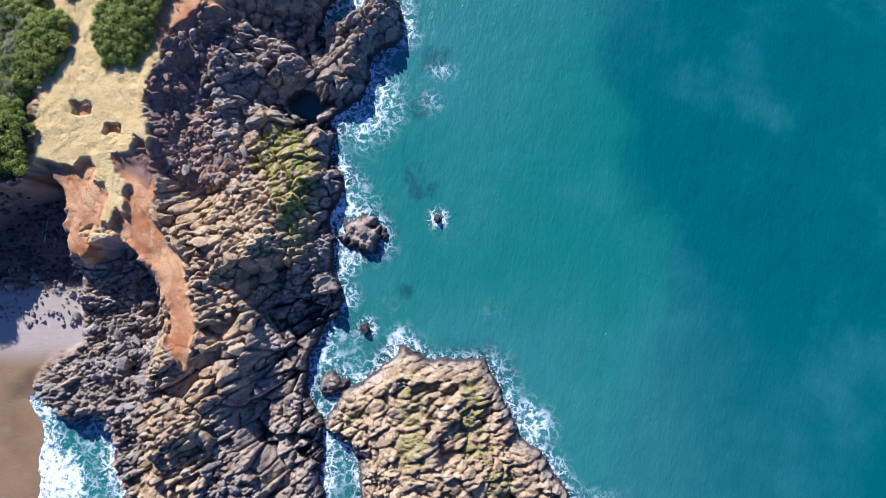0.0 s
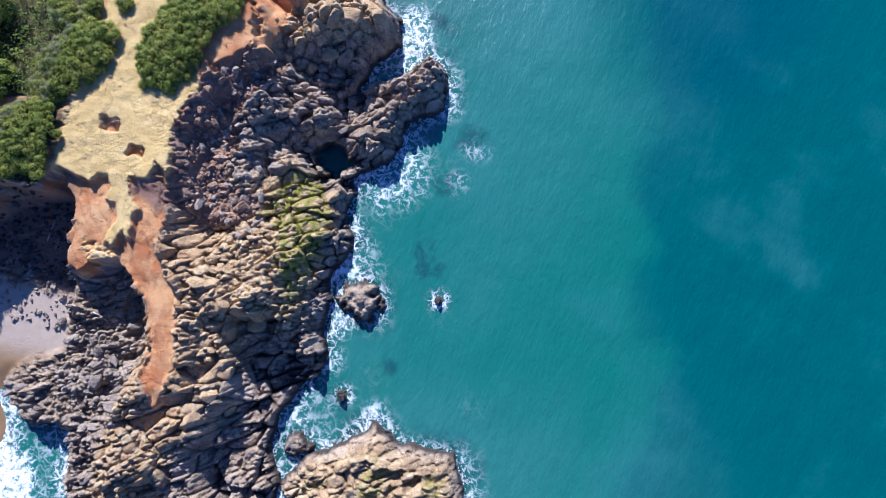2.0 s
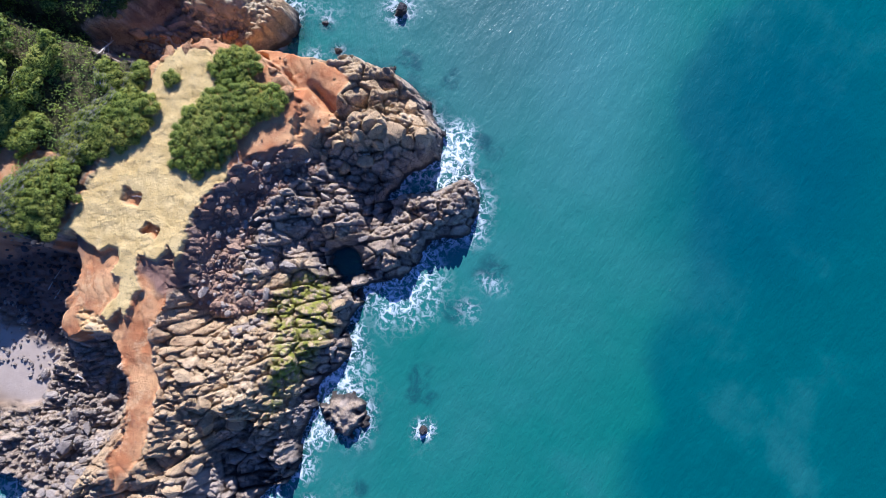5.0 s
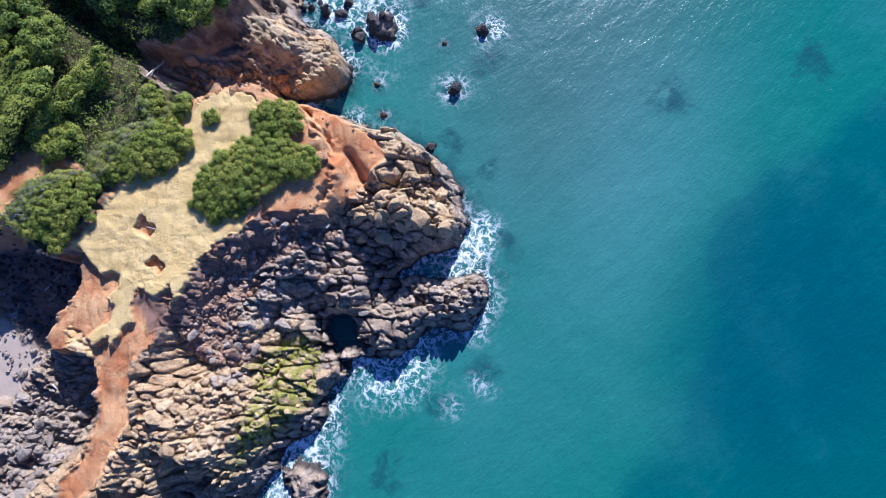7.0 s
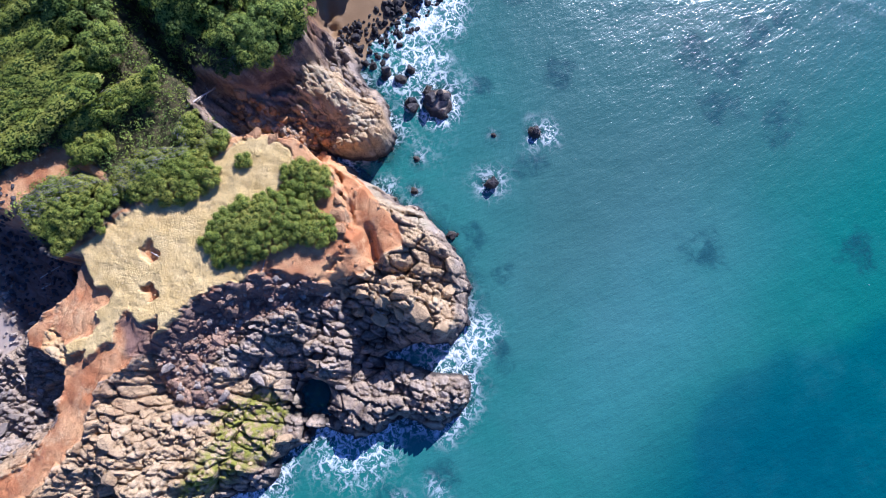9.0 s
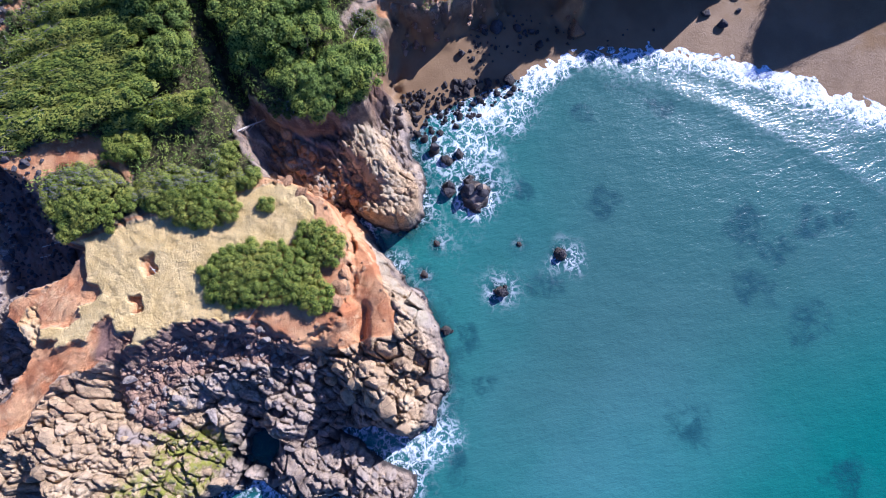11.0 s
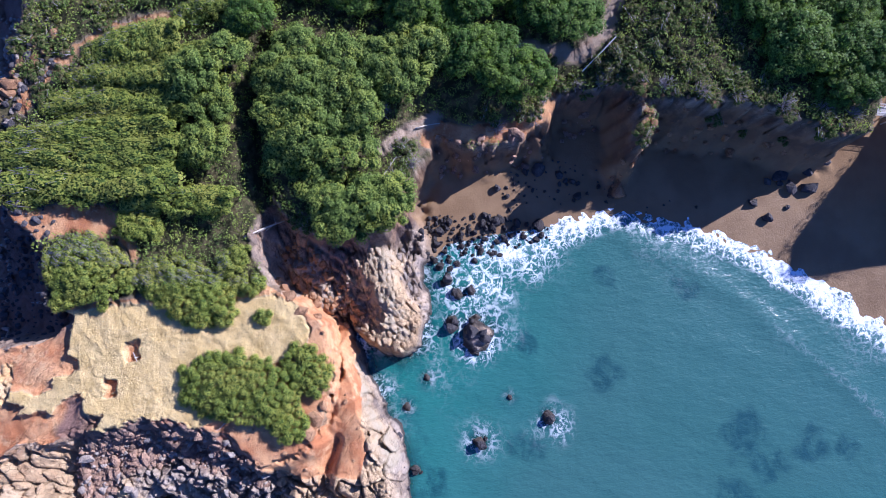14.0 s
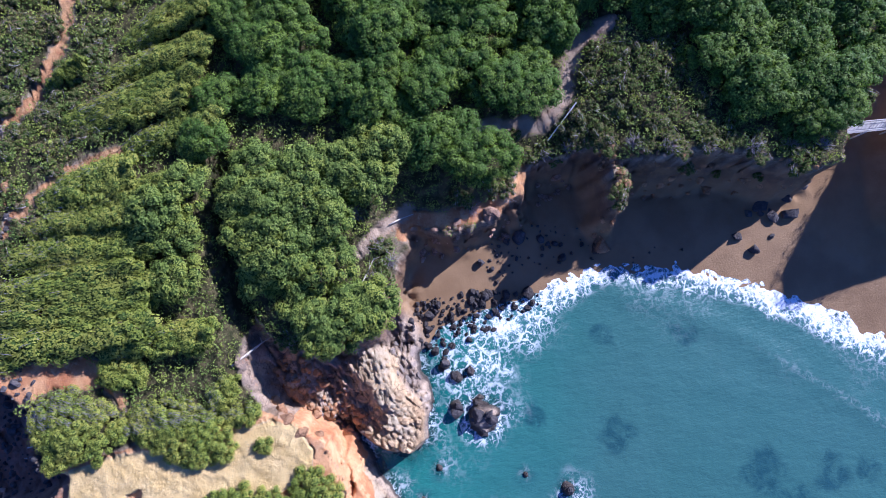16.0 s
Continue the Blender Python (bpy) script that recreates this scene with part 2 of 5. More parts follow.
def leaves(name, dark, light, tip):
    m = Mat(name, 0.6, 0.3)
    c = m.mix(m.ramp(m.island(), 0.0, 1.0, 0.15, 0.85), dark, light)
    c = m.mix(m.ramp(m.noise(0.22, 3), 0.4, 0.68, 0.0, 0.6), c, tip)
    c = m.mix(m.ramp(m.one(), 0.0, 1.0, 0.0, 0.3), c, dark)
    glow = m.tree.nodes.new("ShaderNodeBsdfTranslucent")
    m.put(glow.inputs[0], c)
    both = m.tree.nodes.new("ShaderNodeMixShader")
    both.inputs[0].default_value = 0.4
    m.put(both.inputs[1], m.shader.outputs[0])
    m.put(both.inputs[2], glow.outputs[0])
    m.put(m.tree.nodes["Material Output"].inputs[0], both.outputs[0])
    return m.done(c)


LEAF_TREE = leaves("tree_leaves", (0.12, 0.18, 0.036), (0.285, 0.385, 0.068), (0.47, 0.50, 0.07))
LEAF_DEEP = leaves("deep_green_leaves", (0.065, 0.135, 0.022), (0.175, 0.30, 0.038), (0.29, 0.38, 0.04))
LEAF_BUSH = leaves("shrub_leaves", (0.165, 0.215, 0.035), (0.36, 0.415, 0.057), (0.48, 0.455, 0.085))
LEAF_SCRUB = leaves("scrub_leaves", (0.11, 0.11, 0.04), (0.25, 0.24, 0.075), (0.33, 0.23, 0.14))
# darker green for crown cores: the shade inside is put into the colour
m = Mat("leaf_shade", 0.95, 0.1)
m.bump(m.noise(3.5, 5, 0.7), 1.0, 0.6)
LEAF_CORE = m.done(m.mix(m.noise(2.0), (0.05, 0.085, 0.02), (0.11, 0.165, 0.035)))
m = Mat("dead_twigs", 0.9, 0.2)
TWIGS = m.done(m.mix(m.island(), (0.23, 0.20, 0.21), (0.44, 0.40, 0.395)))
m = Mat("bark", 0.95, 0.2)
m.bump(m.noise(9, 5), 0.6, 0.03)
BARK = m.done(m.mix(m.noise(4, 5), (0.06, 0.045, 0.033), (0.17, 0.135, 0.10)))
m = Mat("driftwood", 0.9, 0.2)
m.bump(m.noise(8, 5, where=m.stretch(0, (1, 1, 0.3))), 0.5, 0.02)
DRIFT = m.done(m.mix(m.noise(3, 5), (0.33, 0.28, 0.23), (0.62, 0.57, 0.50)))
m = Mat("weathered_timber", 0.85, 0.25)
m.bump(m.noise(7, 4), 0.4, 0.01)
TIMBER = m.done(m.mix(m.noise(2.5, 5), (0.42, 0.40, 0.37), (0.66, 0.64, 0.60)))


# ---- plan arithmetic ----
def lattice(ix, iy, seed):
    n = (ix.astype(np.int64) * 374761393 + iy.astype(np.int64) * 668265263 + seed * 1274126177) & 0xFFFFFFFF
    n = ((n ^ (n >> 13)) * 1103515245) & 0xFFFFFFFF
    n = ((n ^ (n >> 16)) * 668265263) & 0xFFFFFFFF
    return ((n ^ (n >> 15)) & 0xFFFFFF) / float(0xFFFFFF)


def grain(x, y, size, seed):
    """Smooth random values from 0 to 1."""
    x, y = x / size, y / size
    ix, iy = np.floor(x), np.floor(y)
    fx, fy = x - ix, y - iy
    fx, fy = fx * fx * (3 - 2 * fx), fy * fy * (3 - 2 * fy)
    a, b = lattice(ix, iy, seed), lattice(ix + 1, iy, seed)
    c, d = lattice(ix, iy + 1, seed), lattice(ix + 1, iy + 1, seed)
    return (a * (1 - fx) + b * fx) * (1 - fy) + (c * (1 - fx) + d * fx) * fy


def rough(x, y, size, seed, octaves=4):
    """Fractal noise about 0, from -1 to 1."""
    total, amount, norm = 0, 1.0, 0.0
    for k in range(octaves):
        total = total + amount * (2 * grain(x, y, size / 2**k, seed + k) - 1)
        norm, amount = norm + amount, amount * 0.5
    return total / norm


def step(v, low, high):
    s = np.clip((v - low) / (high - low), 0, 1)
    return s * s * (3 - 2 * s)


def to_line(x, y, pts, closed=False):
    """Distance to a line through pts."""
    best = np.full(np.shape(x), 1e9)
    ends = pts[1:] + (pts[:1] if closed else [])
    for (ax, ay), (bx, by) in zip(pts, ends):
        dx, dy = bx - ax, by - ay
        s = np.clip(((x - ax) * dx + (y - ay) * dy) / (dx * dx + dy * dy + 1e-9), 0, 1)
        best = np.minimum(best, (x - ax - s * dx) ** 2 + (y - ay - s * dy) ** 2)
    return np.sqrt(best)


def within(x, y, pts):
    """Distance to the edge of an outline: positive inside it."""
    ins = np.zeros(np.shape(x), bool)
    for (ax, ay), (bx, by) in zip(pts, pts[1:] + pts[:1]):
        if ay != by:
            ins ^= ((ay > y) != (by > y)) & (x < (bx - ax) * (y - ay) / (by - ay) + ax)
    return np.where(ins, 1, -1) * to_line(x, y, pts, True)


def joints(x, y, turn, long, wide, seed):
    """Blocks of jointed rock: a random value for each block, and the distance from its joints."""
    a = radians(turn)
    u, v = (x * math.cos(a) + y * math.sin(a)) / long, (-x * math.sin(a) + y * math.cos(a)) / wide
    iu, iv = np.floor(u), np.floor(v)
    first, second, value, tilt = np.full(np.shape(x), 9.0), np.full(np.shape(x), 9.0), np.zeros(np.shape(x)), np.zeros(np.shape(x))
    for du in (-1, 0, 1):
        for dv in (-1, 0, 1):
            cu, cv = iu + du, iv + dv
            ou, ov = cu + 0.1 + 0.8 * lattice(cu, cv, seed) - u, cv + 0.1 + 0.8 * lattice(cu, cv, seed + 7) - v
            d = np.hypot(ou, ov)
            near = d < first
            second = np.where(near, first, np.minimum(second, d))
            value = np.where(near, lattice(cu, cv, seed + 13), value)
            lean = (lattice(cu, cv, seed + 17) - 0.5) * ou + (lattice(cu, cv, seed + 19) - 0.5) * ov
            tilt = np.where(near, lean, tilt)
            first = np.where(near, d, first)
    return value, second - first, tilt


# ---- the plan: outlines of the coast, the cliff tops and the grounds ----
COAST_EAST = [(-40, 320), (-40, 170), (-48, 158), (-58, 146), (-65, 135), (-70, 125), (-74, 112), (-73, 103), (-72, 92), (-71, 80), (-67, 76.5), (-59, 75.5), (-53, 74),
              (-51, 70), (-55, 64.5), (-59, 61.5), (-52, 64.5), (-44, 67), (-37, 69.5), (-30, 69.5), (-24, 68), (-19.5, 64), (-18, 59), (-22, 54), (-23.5, 48), (-18, 51.5), (-12, 58),
              (-8, 55), (-8, 49), (-13, 44), (-15, 37), (-19, 33), (-20, 27), (-17.5, 21), (-20, 15), (-19, 8), (-18, 0), (-21, -6), (-24, -10), (-22, -18), (-20, -25)]
COAST_WEST = [(-20, -36), (-24, -52), (-45, -58), (-53, -42), (-53, -34), (-56, -28), (-57, -21), (-64, -21), (-70, -15), (-72, -17), (-68, -23), (-68, -34), (-74, -60),
              (-100, -90), (-400, -90), (-400, 320)]
COAST = COAST_EAST + COAST_WEST
ISLET = [(-20, -22), (-17.5, -16), (-14, -14), (-11, -11), (-7, -8), (-2, -11), (7, -10), (10, -15), (13, -24), (17, -27), (22, -34), (24, -48), (-5, -50), (-14, -36), (-14, -27)]
SKERRIES = [(-14, 11.5, 4.2, 2.6), (-19, -14.5, 2.6, 2.2), (-1, 14.5, 1.1, 0.5), (-13.5, -5, 1.3, 0.7), (-54.5, 83.5, 3.3, 2.2), (-36.2, 81.9, 1.5, 1.1), (-38.8, 94.4, 1.4, 0.8), (-43, 88, 0.7, 0.4),
            (-43.5, 70.2, 1.0, 0.4), (-48, 74, 1.1, 0.5), (-33, 70.8, 1.0, 0.4), (-62, 81, 1.3, 0.8), (-57, 79.5, 1.2, 0.7), (-64.5, 79.5, 1.3, 0.9), (-62, 83.5, 1.0, 0.6)]
CLIFF_SEA = [(-64.5, 22.5), (-61.4, 21.6), (-58.8, 21.2), (-58, 22.7), (-56.2, 22.8), (-55.3, 21.5), (-55.6, 19), (-53.7, 18.6), (-53.4, 16.5), (-54.2, 12.4), (-52.8, 12.2), (-51.8, 14.9), (-50.6, 13.7),
             (-50.6, 15.6), (-51.1, 17.7), (-50.4, 18.3), (-52.3, 19.9), (-53.2, 23.3), (-51.2, 23.5), (-49.6, 23.1), (-49, 26), (-47.4, 25), (-47.2, 23.3), (-47.6, 28.3), (-48.5, 31.8), (-48, 35.2),
             (-46, 40), (-44, 44), (-39.5, 48.5), (-41, 55), (-45, 58.5), (-52, 60.5), (-59, 59), (-63, 55.5)]
CLIFF_GULLY = [(-66, 51.5), (-71, 49.5), (-78, 50.5), (-80, 52.5), (-75, 55.5), (-73, 60), (-72.5, 65), (-72, 70), (-77, 73.5), (-84, 77)]
LOW_TURF = [(-58.8, 10.3), (-57.9, 12), (-53, 12), (-51.7, 10.2), (-55.6, 8.6)]
WARM = [(-46, 20), (-39, 26), (-33, 30), (-30, 38), (-22, 40), (-20, 28), (-22, 12), (-24, 5), (-31, 2), (-36, -14), (-40, -36), (-50, -36), (-47, -10), (-44, 4)]
WARM_POINT = [(-42, 47), (-35, 52), (-29, 54), (-22, 57), (-20, 62), (-30, 67), (-46, 66), (-58, 62), (-50, 58)]
POCKET = [(-36.4, 17.8), (-32.6, 22.1), (-31.6, 20.9), (-34.6, 17)]
CLIFF_BAY = [(-87.5, 80), (-86, 86), (-86, 93), (-88, 99), (-92, 101), (-92, 111), (-89, 113), (-81, 112.0), (-80, 112.8), (-89, 115.5), (-87, 125), (-84, 134), (-80, 142), (-79.4, 148.5),
             (-86, 152), (-92, 159), (-110, 164), (-135, 190), (-400, 200), (-400, 30), (-145, 20), (-130, 21), (-120, 20), (-112, 17), (-104, 15), (-97, 11), (-90, 9.5), (-84, 10.5), (-80, 13.5), (-76, 17), (-72, 18.3), (-66, 18.5)]
HILL = CLIFF_SEA + CLIFF_GULLY + CLIFF_BAY
FAR_HILL = [(-70, 166), (-79, 168), (-98, 184), (-160, 215), (-400, 235), (-400, 320), (-70, 320)]
TURF = [(-65, 21), (-65.5, 31), (-64, 38), (-64, 46), (-64.5, 52), (-62.5, 55.5), (-58.5, 57.5), (-55, 56), (-54, 51), (-50, 47), (-47, 44), (-45, 38), (-46, 22), (-49, 21), (-49, 12), (-55, 11), (-57, 18), (-58, 20)]
SHELF = [(-65, 22), (-61.5, 18), (-60.4, 14.5), (-60.6, 11), (-59.6, 8), (-58, 7), (-56.6, 8.6), (-52, 9.9), (-49.8, 8.4), (-46.5, 4.4), (-44.6, 0), (-43, -8), (-38.5, -6), (-39, 0), (-41, 6), (-45, 13), (-45.8, 19), (-48.5, 24), (-56, 25)]
SOIL_SOUTH = [(-66, 23), (-61.5, 17.5), (-60.4, 14.5), (-60.6, 10), (-59.6, 6), (-58, 5.5), (-56.6, 8.4), (-52, 9.8), (-49.8, 8.2), (-46.2, 4.2), (-44.2, -1), (-42.6, -8), (-41, -13), (-39.6, -8), (-39.4, -2), (-41, 4), (-42.6, 8), (-45.8, 13.5), (-46, 18), (-48.6, 24)]
SOIL_NORTH = [(-66, 54), (-57, 62), (-50, 63.6), (-44, 64), (-39, 64), (-35.5, 62.5), (-36, 56), (-38, 50), (-43, 44), (-46, 50), (-44, 58), (-51, 60), (-57, 59), (-61, 55)]
SOIL_COVE = [(-81.8, 11), (-81.2, 22), (-80.6, 28), (-77, 31.5), (-71, 32), (-74.8, 29), (-77, 23), (-75.5, 17), (-77, 12)]
SCREE = [(-53, 21), (-48, 27), (-48.5, 35), (-46, 41), (-40, 49), (-35, 47.5), (-39, 43), (-42, 38), (-44, 30), (-45.5, 22), (-47, 19)]
COBBLES = [(-46, 30), (-44.5, 24), (-43.5, 18.5), (-37, 19), (-33, 22.5), (-33, 25.5), (-39.5, 26), (-41, 35.6), (-39, 40), (-37, 44), (-35, 48), (-40, 46.5), (-44.5, 41), (-46, 35)]
ALGAE = [(-34, 22), (-31, 30.5), (-27, 32.5), (-22.5, 26), (-22, 20), (-23, 11), (-25, 7), (-27.5, 14), (-29.5, 20)]
BAY = [(-30, 320), (-30, 165), (-66, 77.5), (-73, 75.5), (-80, 73), (-100, 76), (-100, 155), (-130, 175), (-130, 320)]
COVE = [(-61.5, 23), (-61.2, 8), (-61.5, 0), (-60.5, -7), (-66, -9.5), (-69.3, -13.5), (-69, -16), (-66.5, -22), (-66, -34), (-70, -60), (-400, -90), (-400, 34), (-120, 34), (-79, 22)]
PATHS = [[(-85.5, 71.5), (-88.5, 76), (-90.5, 80)], [(-100, 94), (-98, 104.5), (-101, 109), (-106, 111), (-109, 113), (-111, 119)], [(-110, 41), (-109, 33), (-108, 29), (-104.7, 24), (-100.7, 18.6), (-97, 16)], [(-117, 20), (-120, 26.7), (-124, 30.8), (-131.7, 35.7), (-138, 36.6)]]
RAVINE = [(-104, 53.5), (-95, 51.5), (-86, 51), (-78, 51.5)]
# spot heights of the rock below the cliff tops
SPOTS_EAST = [(-27, 23, 5.6), (-22, 27, 2.6), (-40, 34, 6.6), (-41, 18, 5.8), (-45.8, 36, 9.4), (-43.3, 41.7, 9.5), (-40.3, 46.7, 9.3), (-46.3, 28.5, 9.0), (-45, 23, 8.6), (-37.5, 45.5, 6.8), (-41.5, 38, 7.2), (-42.5, 29, 6.9), (-41.5, 24, 6.2), (-35, 7.5, 9.4), (-31, 16, 7.4), (-30, 7, 10.0), (-26, 8.5, 9.2), (-22, 9, 4.6), (-31, 3, 3.2), (-27, 3.6, 2.6), (-23.5, 4, 3.2), (-29, 0, 1.8), (-24.5, -1, 1.2), (-25.5, 36, -0.6), (-27, 34.5, -0.3), (-23, 34.8, -0.5), (-25, 33, 0.0), (-22, 31, 2.2), (-17, 44, 3.4), (-10.5, 52.5, 4.2),
              (-20, 40, 3.4), (-28, 40, 5.8), (-31, 42, 5.4), (-35, 49, 5.4), (-31, 49.5, 2.6), (-27, 50, 1.4), (-28, 58, 9.2), (-31, 56, 8.8), (-25, 59.5, 8.2), (-23, 63, 5.6), (-28, 54, 5.0), (-36, 61, 9.8), (-45, 63, 9.4), (-52, 62, 8.8), (-38, 54, 9.0), (-39.5, 58.5, 9.0), (-34, 55, 7.6), (-31, 31, 4.6), (-22.5, 46, 0.6)]
SPOTS_SOUTH = [(-33, -8, 7.2), (-35, -12, 8.4), (-40, -3, 9.0), (-44, 5, 9.3), (-46, 9, 9.3), (-45.5, 14, 9.4), (-42, 1, 9.2), (-41, -7, 8.8), (-48, 12, 9.3), (-48, 19, 9.4), (-42, -12, 8.2), (-44, -20, 7.8), (-44, -34, 6.6), (-35, -42, 6.0), (-35, -26, 5.2), (-30, -12, 2.6),
               (-27, -5, 1.8), (-29, -4, 2.0), (-33.5, -2, 5.5), (-24, -6, 1.6), (-27, -11, 1.2), (-24, -22, 2.4), (-24, -32, 3.0), (-28, -20, 1.2), (-52, -26, 3.4), (-53, -12, 3.0), (-50, -4, 2.6), (-51, 3, 2.4), (-54, 6, 3.0), (-60, 15, 8.8), (-59.5, 8, 7.6), (-59, 3, 4.0), (-58, -5, 2.4), (-64, -13, 1.6)]
SPOTS_NORTH = [(-59.5, 61, 1.8), (-66, 57, 3.4), (-70, 54, 5.0), (-63, 69, 6.6), (-57, 69.5, 5.4), (-68, 68, 7.4), (-70, 73, 3.0), (-64, 74, 2.0), (-72, 57, 5.5), (-62, 64, 3.6)]
SPOTS = SPOTS_EAST + SPOTS_SOUTH + SPOTS_NORTH


def terrain(x, y):
    """Height of the ground and the shares of its surfaces at places of the plan."""
    top = np.zeros(np.shape(x))
    total = np.zeros(np.shape(x))
    for sx, sy, sz in SPOTS:
        w = 1.0 / ((x - sx) ** 2 + (y - sy) ** 2 + 1.5) ** 1.9
        top, total = top + w * sz, total + w
    top = top / total
    ragged = rough(x, y, 5.0, 11, 5)
    d = within(x, y, COAST) + 1.6 * ragged
    islet = within(x, y, ISLET) + 1.6 * ragged
    steep = 1.55 + 2.6 * step(y, 56, 62) * step(x, -60, -56) * step(-x, 24, 30) + 2.2 * step(np.hypot(x + 28, y - 56), 11, 7)
    low = np.minimum(top, 0.1 + steep * np.maximum(d, 0) ** 0.78)
    crest = np.clip(5.4 - 0.22 * np.abs(x + 2 + 0.3 * (y + 25)), 2.5, 6) + 0.9 * rough(x, y, 7, 61, 3)
    low = np.where(islet > 0, np.minimum(crest, 0.1 + 1.7 * np.maximum(islet, 0) ** 0.8), low)
    sea_bed = -0.4 - 0.8 * np.maximum(-np.maximum(d, islet), 0) ** 0.75
    low = np.where((d > 0) | (islet > 0), low, np.maximum(sea_bed, -7))
    for cx, cy, r, high in SKERRIES:
        q = np.hypot(x - cx, (y - cy) * 1.15) / r + 0.5 * rough(x, y, 1.6, 91, 3)
        low = np.maximum(low, np.where(q < 1.6, high - (high + 0.6) * np.clip(q, 0, 3) ** 2.2, -9))
    # beaches
    bay = step(within(x, y, BAY) + 1.2 * rough(x, y, 4, 21, 3), -1.0, 1.5)
    cove = step(within(x, y, COVE) + 1.0 * rough(x, y, 4, 22, 3), -1.0, 1.5)
    dsmooth = within(x, y, COAST)
    flat = np.where(dsmooth > 0, np.minimum(0.11 * dsmooth, 2.6), 0.09 * dsmooth)
    cove_flat = np.clip(0.7 + 0.055 * (y + 16), 0.2, 2.8) * step(dsmooth, -1, 4) + np.minimum(0.12 * dsmooth, 0) - 0.05
    beach = np.maximum(bay, cove)
    h = low * (1 - beach) + beach * np.maximum(np.where(bay > cove, flat, cove_flat), -7)
    # hill and cliffs
    edge = within(x, y, HILL)
    inland = step(-x, 66, 76)
    slack = 0.75 + 2.6 * inland * (0.6 + 0.4 * grain(x, y, 9, 31)) * (1 - 0.85 * np.exp(-(((x + 73) / 6) ** 2 + ((y - 55) / 7) ** 2)))
    nick = 0.55 * rough(x, y, 2.6, 33, 4) + 0.4 * rough(x, y, 0.9, 34, 2) + inland * step(y, 55, 70) * (1.5 * rough(x, y, 6.5, 38, 3) + 0.8 * rough(x, y, 2.2, 40, 3)) + 0.5 * inland * rough(x, y, 3.1, 38, 4)
    east = step(x - 0.3 * y, -62, -58) * step(y, 20, 28)
    ease = slack + 2.6 * step(x - 0.3 * y, -62, -58) * step(y, 18, 26)
    hill = (0.55 + 0.2 * east) * step(edge + 0.5 * rough(x, y, 3.4, 37, 3) + inland * step(y, 55, 70) * (1.5 * rough(x, y, 6.5, 38, 3) + 0.8 * rough(x, y, 2.2, 40, 3)), -ease, -0.1) + (0.45 - 0.2 * east) * step(edge + nick, -0.4, 0.1)
    crown = 11.3 - 0.45 * step(y, 24, 12) * step(x, -66, -62) + 0.055 * np.maximum(0, -66 - x) + 0.35 * rough(x, y, 9, 35, 4)
    crown = crown + 2.6 * step(y, 108, 124) * inland - 3.0 * step(edge, 9, 1) * inland * step(y, 72, 80) * step(y, 112, 104)
    crown = crown - 4.5 * np.exp(-((to_line(x, y, RAVINE) / 1.8) ** 2))
    pool = step(np.hypot(x + 25.2, (y - 35.2) * 1.2) + 0.9 * rough(x, y, 2.5, 104, 3), 3.6, 2.2)
    shelf = step(within(x, y, SHELF) + 0.5 * rough(x, y, 2.6, 33, 4) + 0.35 * rough(x, y, 1.1, 34, 2), -0.9, 0.15)
    bench = 10.35 - 0.085 * np.maximum(0, 20 - y) - 0.1 * np.maximum(0, -57.5 - x) + 0.3 * rough(x, y, 3.2, 50, 4)
    h = h * (1 - shelf) + shelf * np.maximum(bench, h)
    h = h * (1 - hill) + hill * np.maximum(crown, h)
    h = h - 1.9 * np.exp(-((to_line(x, y, [(-41, 59.5), (-37.5, 57.5), (-34, 57.8), (-31.5, 60.5)]) + 0.4 * rough(x, y, 2, 57, 3)) / 1.0) ** 2)
    far = step(within(x, y, FAR_HILL), -5, 3)
    h = h * (1 - far) + far * (19 + rough(x, y, 12, 36))
    # surfaces
    turf = step(within(x, y, TURF) + 0.6 * nick, -0.25, 0.25) * step(edge + nick, -0.35, 0.05)
    turf = np.maximum(turf, 0.45 * step(within(x, y, LOW_TURF) + 0.6 * rough(x, y, 1.5, 39), -0.2, 0.3))
    soil = step(within(x, y, SOIL_SOUTH) + 1.3 * rough(x, y, 3.5, 41), -0.6, 0.6)
    soil = np.maximum(soil, step(within(x, y, SOIL_NORTH) + 0.9 * rough(x, y, 3.0, 42), -0.5, 0.5))
    soil = np.maximum(soil, step(within(x, y, SOIL_COVE) + 0.9 * rough(x, y, 3.0, 43), -0.5, 0.5))
    soil = np.maximum(soil, step(edge, 0, 0.5) * step(x, -67, -65) * step(y, 66, 62))
    crest = step(edge + 0.8 * rough(x, y, 2.5, 56, 3), -0.8, 0.4) * step(edge + 1.2 * rough(x, y, 4, 56, 3), 3.8, 2.4) * step(-x, 78, 81) * step(y, 75, 79) * step(-y, -104, -98)
    soil = np.maximum(soil, crest)
    trail = np.zeros(np.shape(x))
    for line in PATHS[:2]:
        trail = np.maximum(trail, step(to_line(x, y, line) + 0.4 * rough(x, y, 1.5, 44), 1.3, 0.8))
    for line in PATHS[2:]:
        soil = np.maximum(soil, 0.8 * step(to_line(x, y, line) + 0.4 * rough(x, y, 1.5, 44), 1.5, 0.8))
    soil = np.maximum(soil, 0.8 * trail)
    for px, py, pr in ((-58.0, 30.7, 1.45), (-53.2, 27.3, 1.15)):
        pit = step(np.maximum(np.abs(x - px), np.abs(y - py) * 1.4) / pr + 0.6 * rough(x, y, 1.1, 45, 3), 1.05, 0.85)
        h, soil, turf = h - 1.1 * pit, np.maximum(soil, pit), turf * (1 - pit)
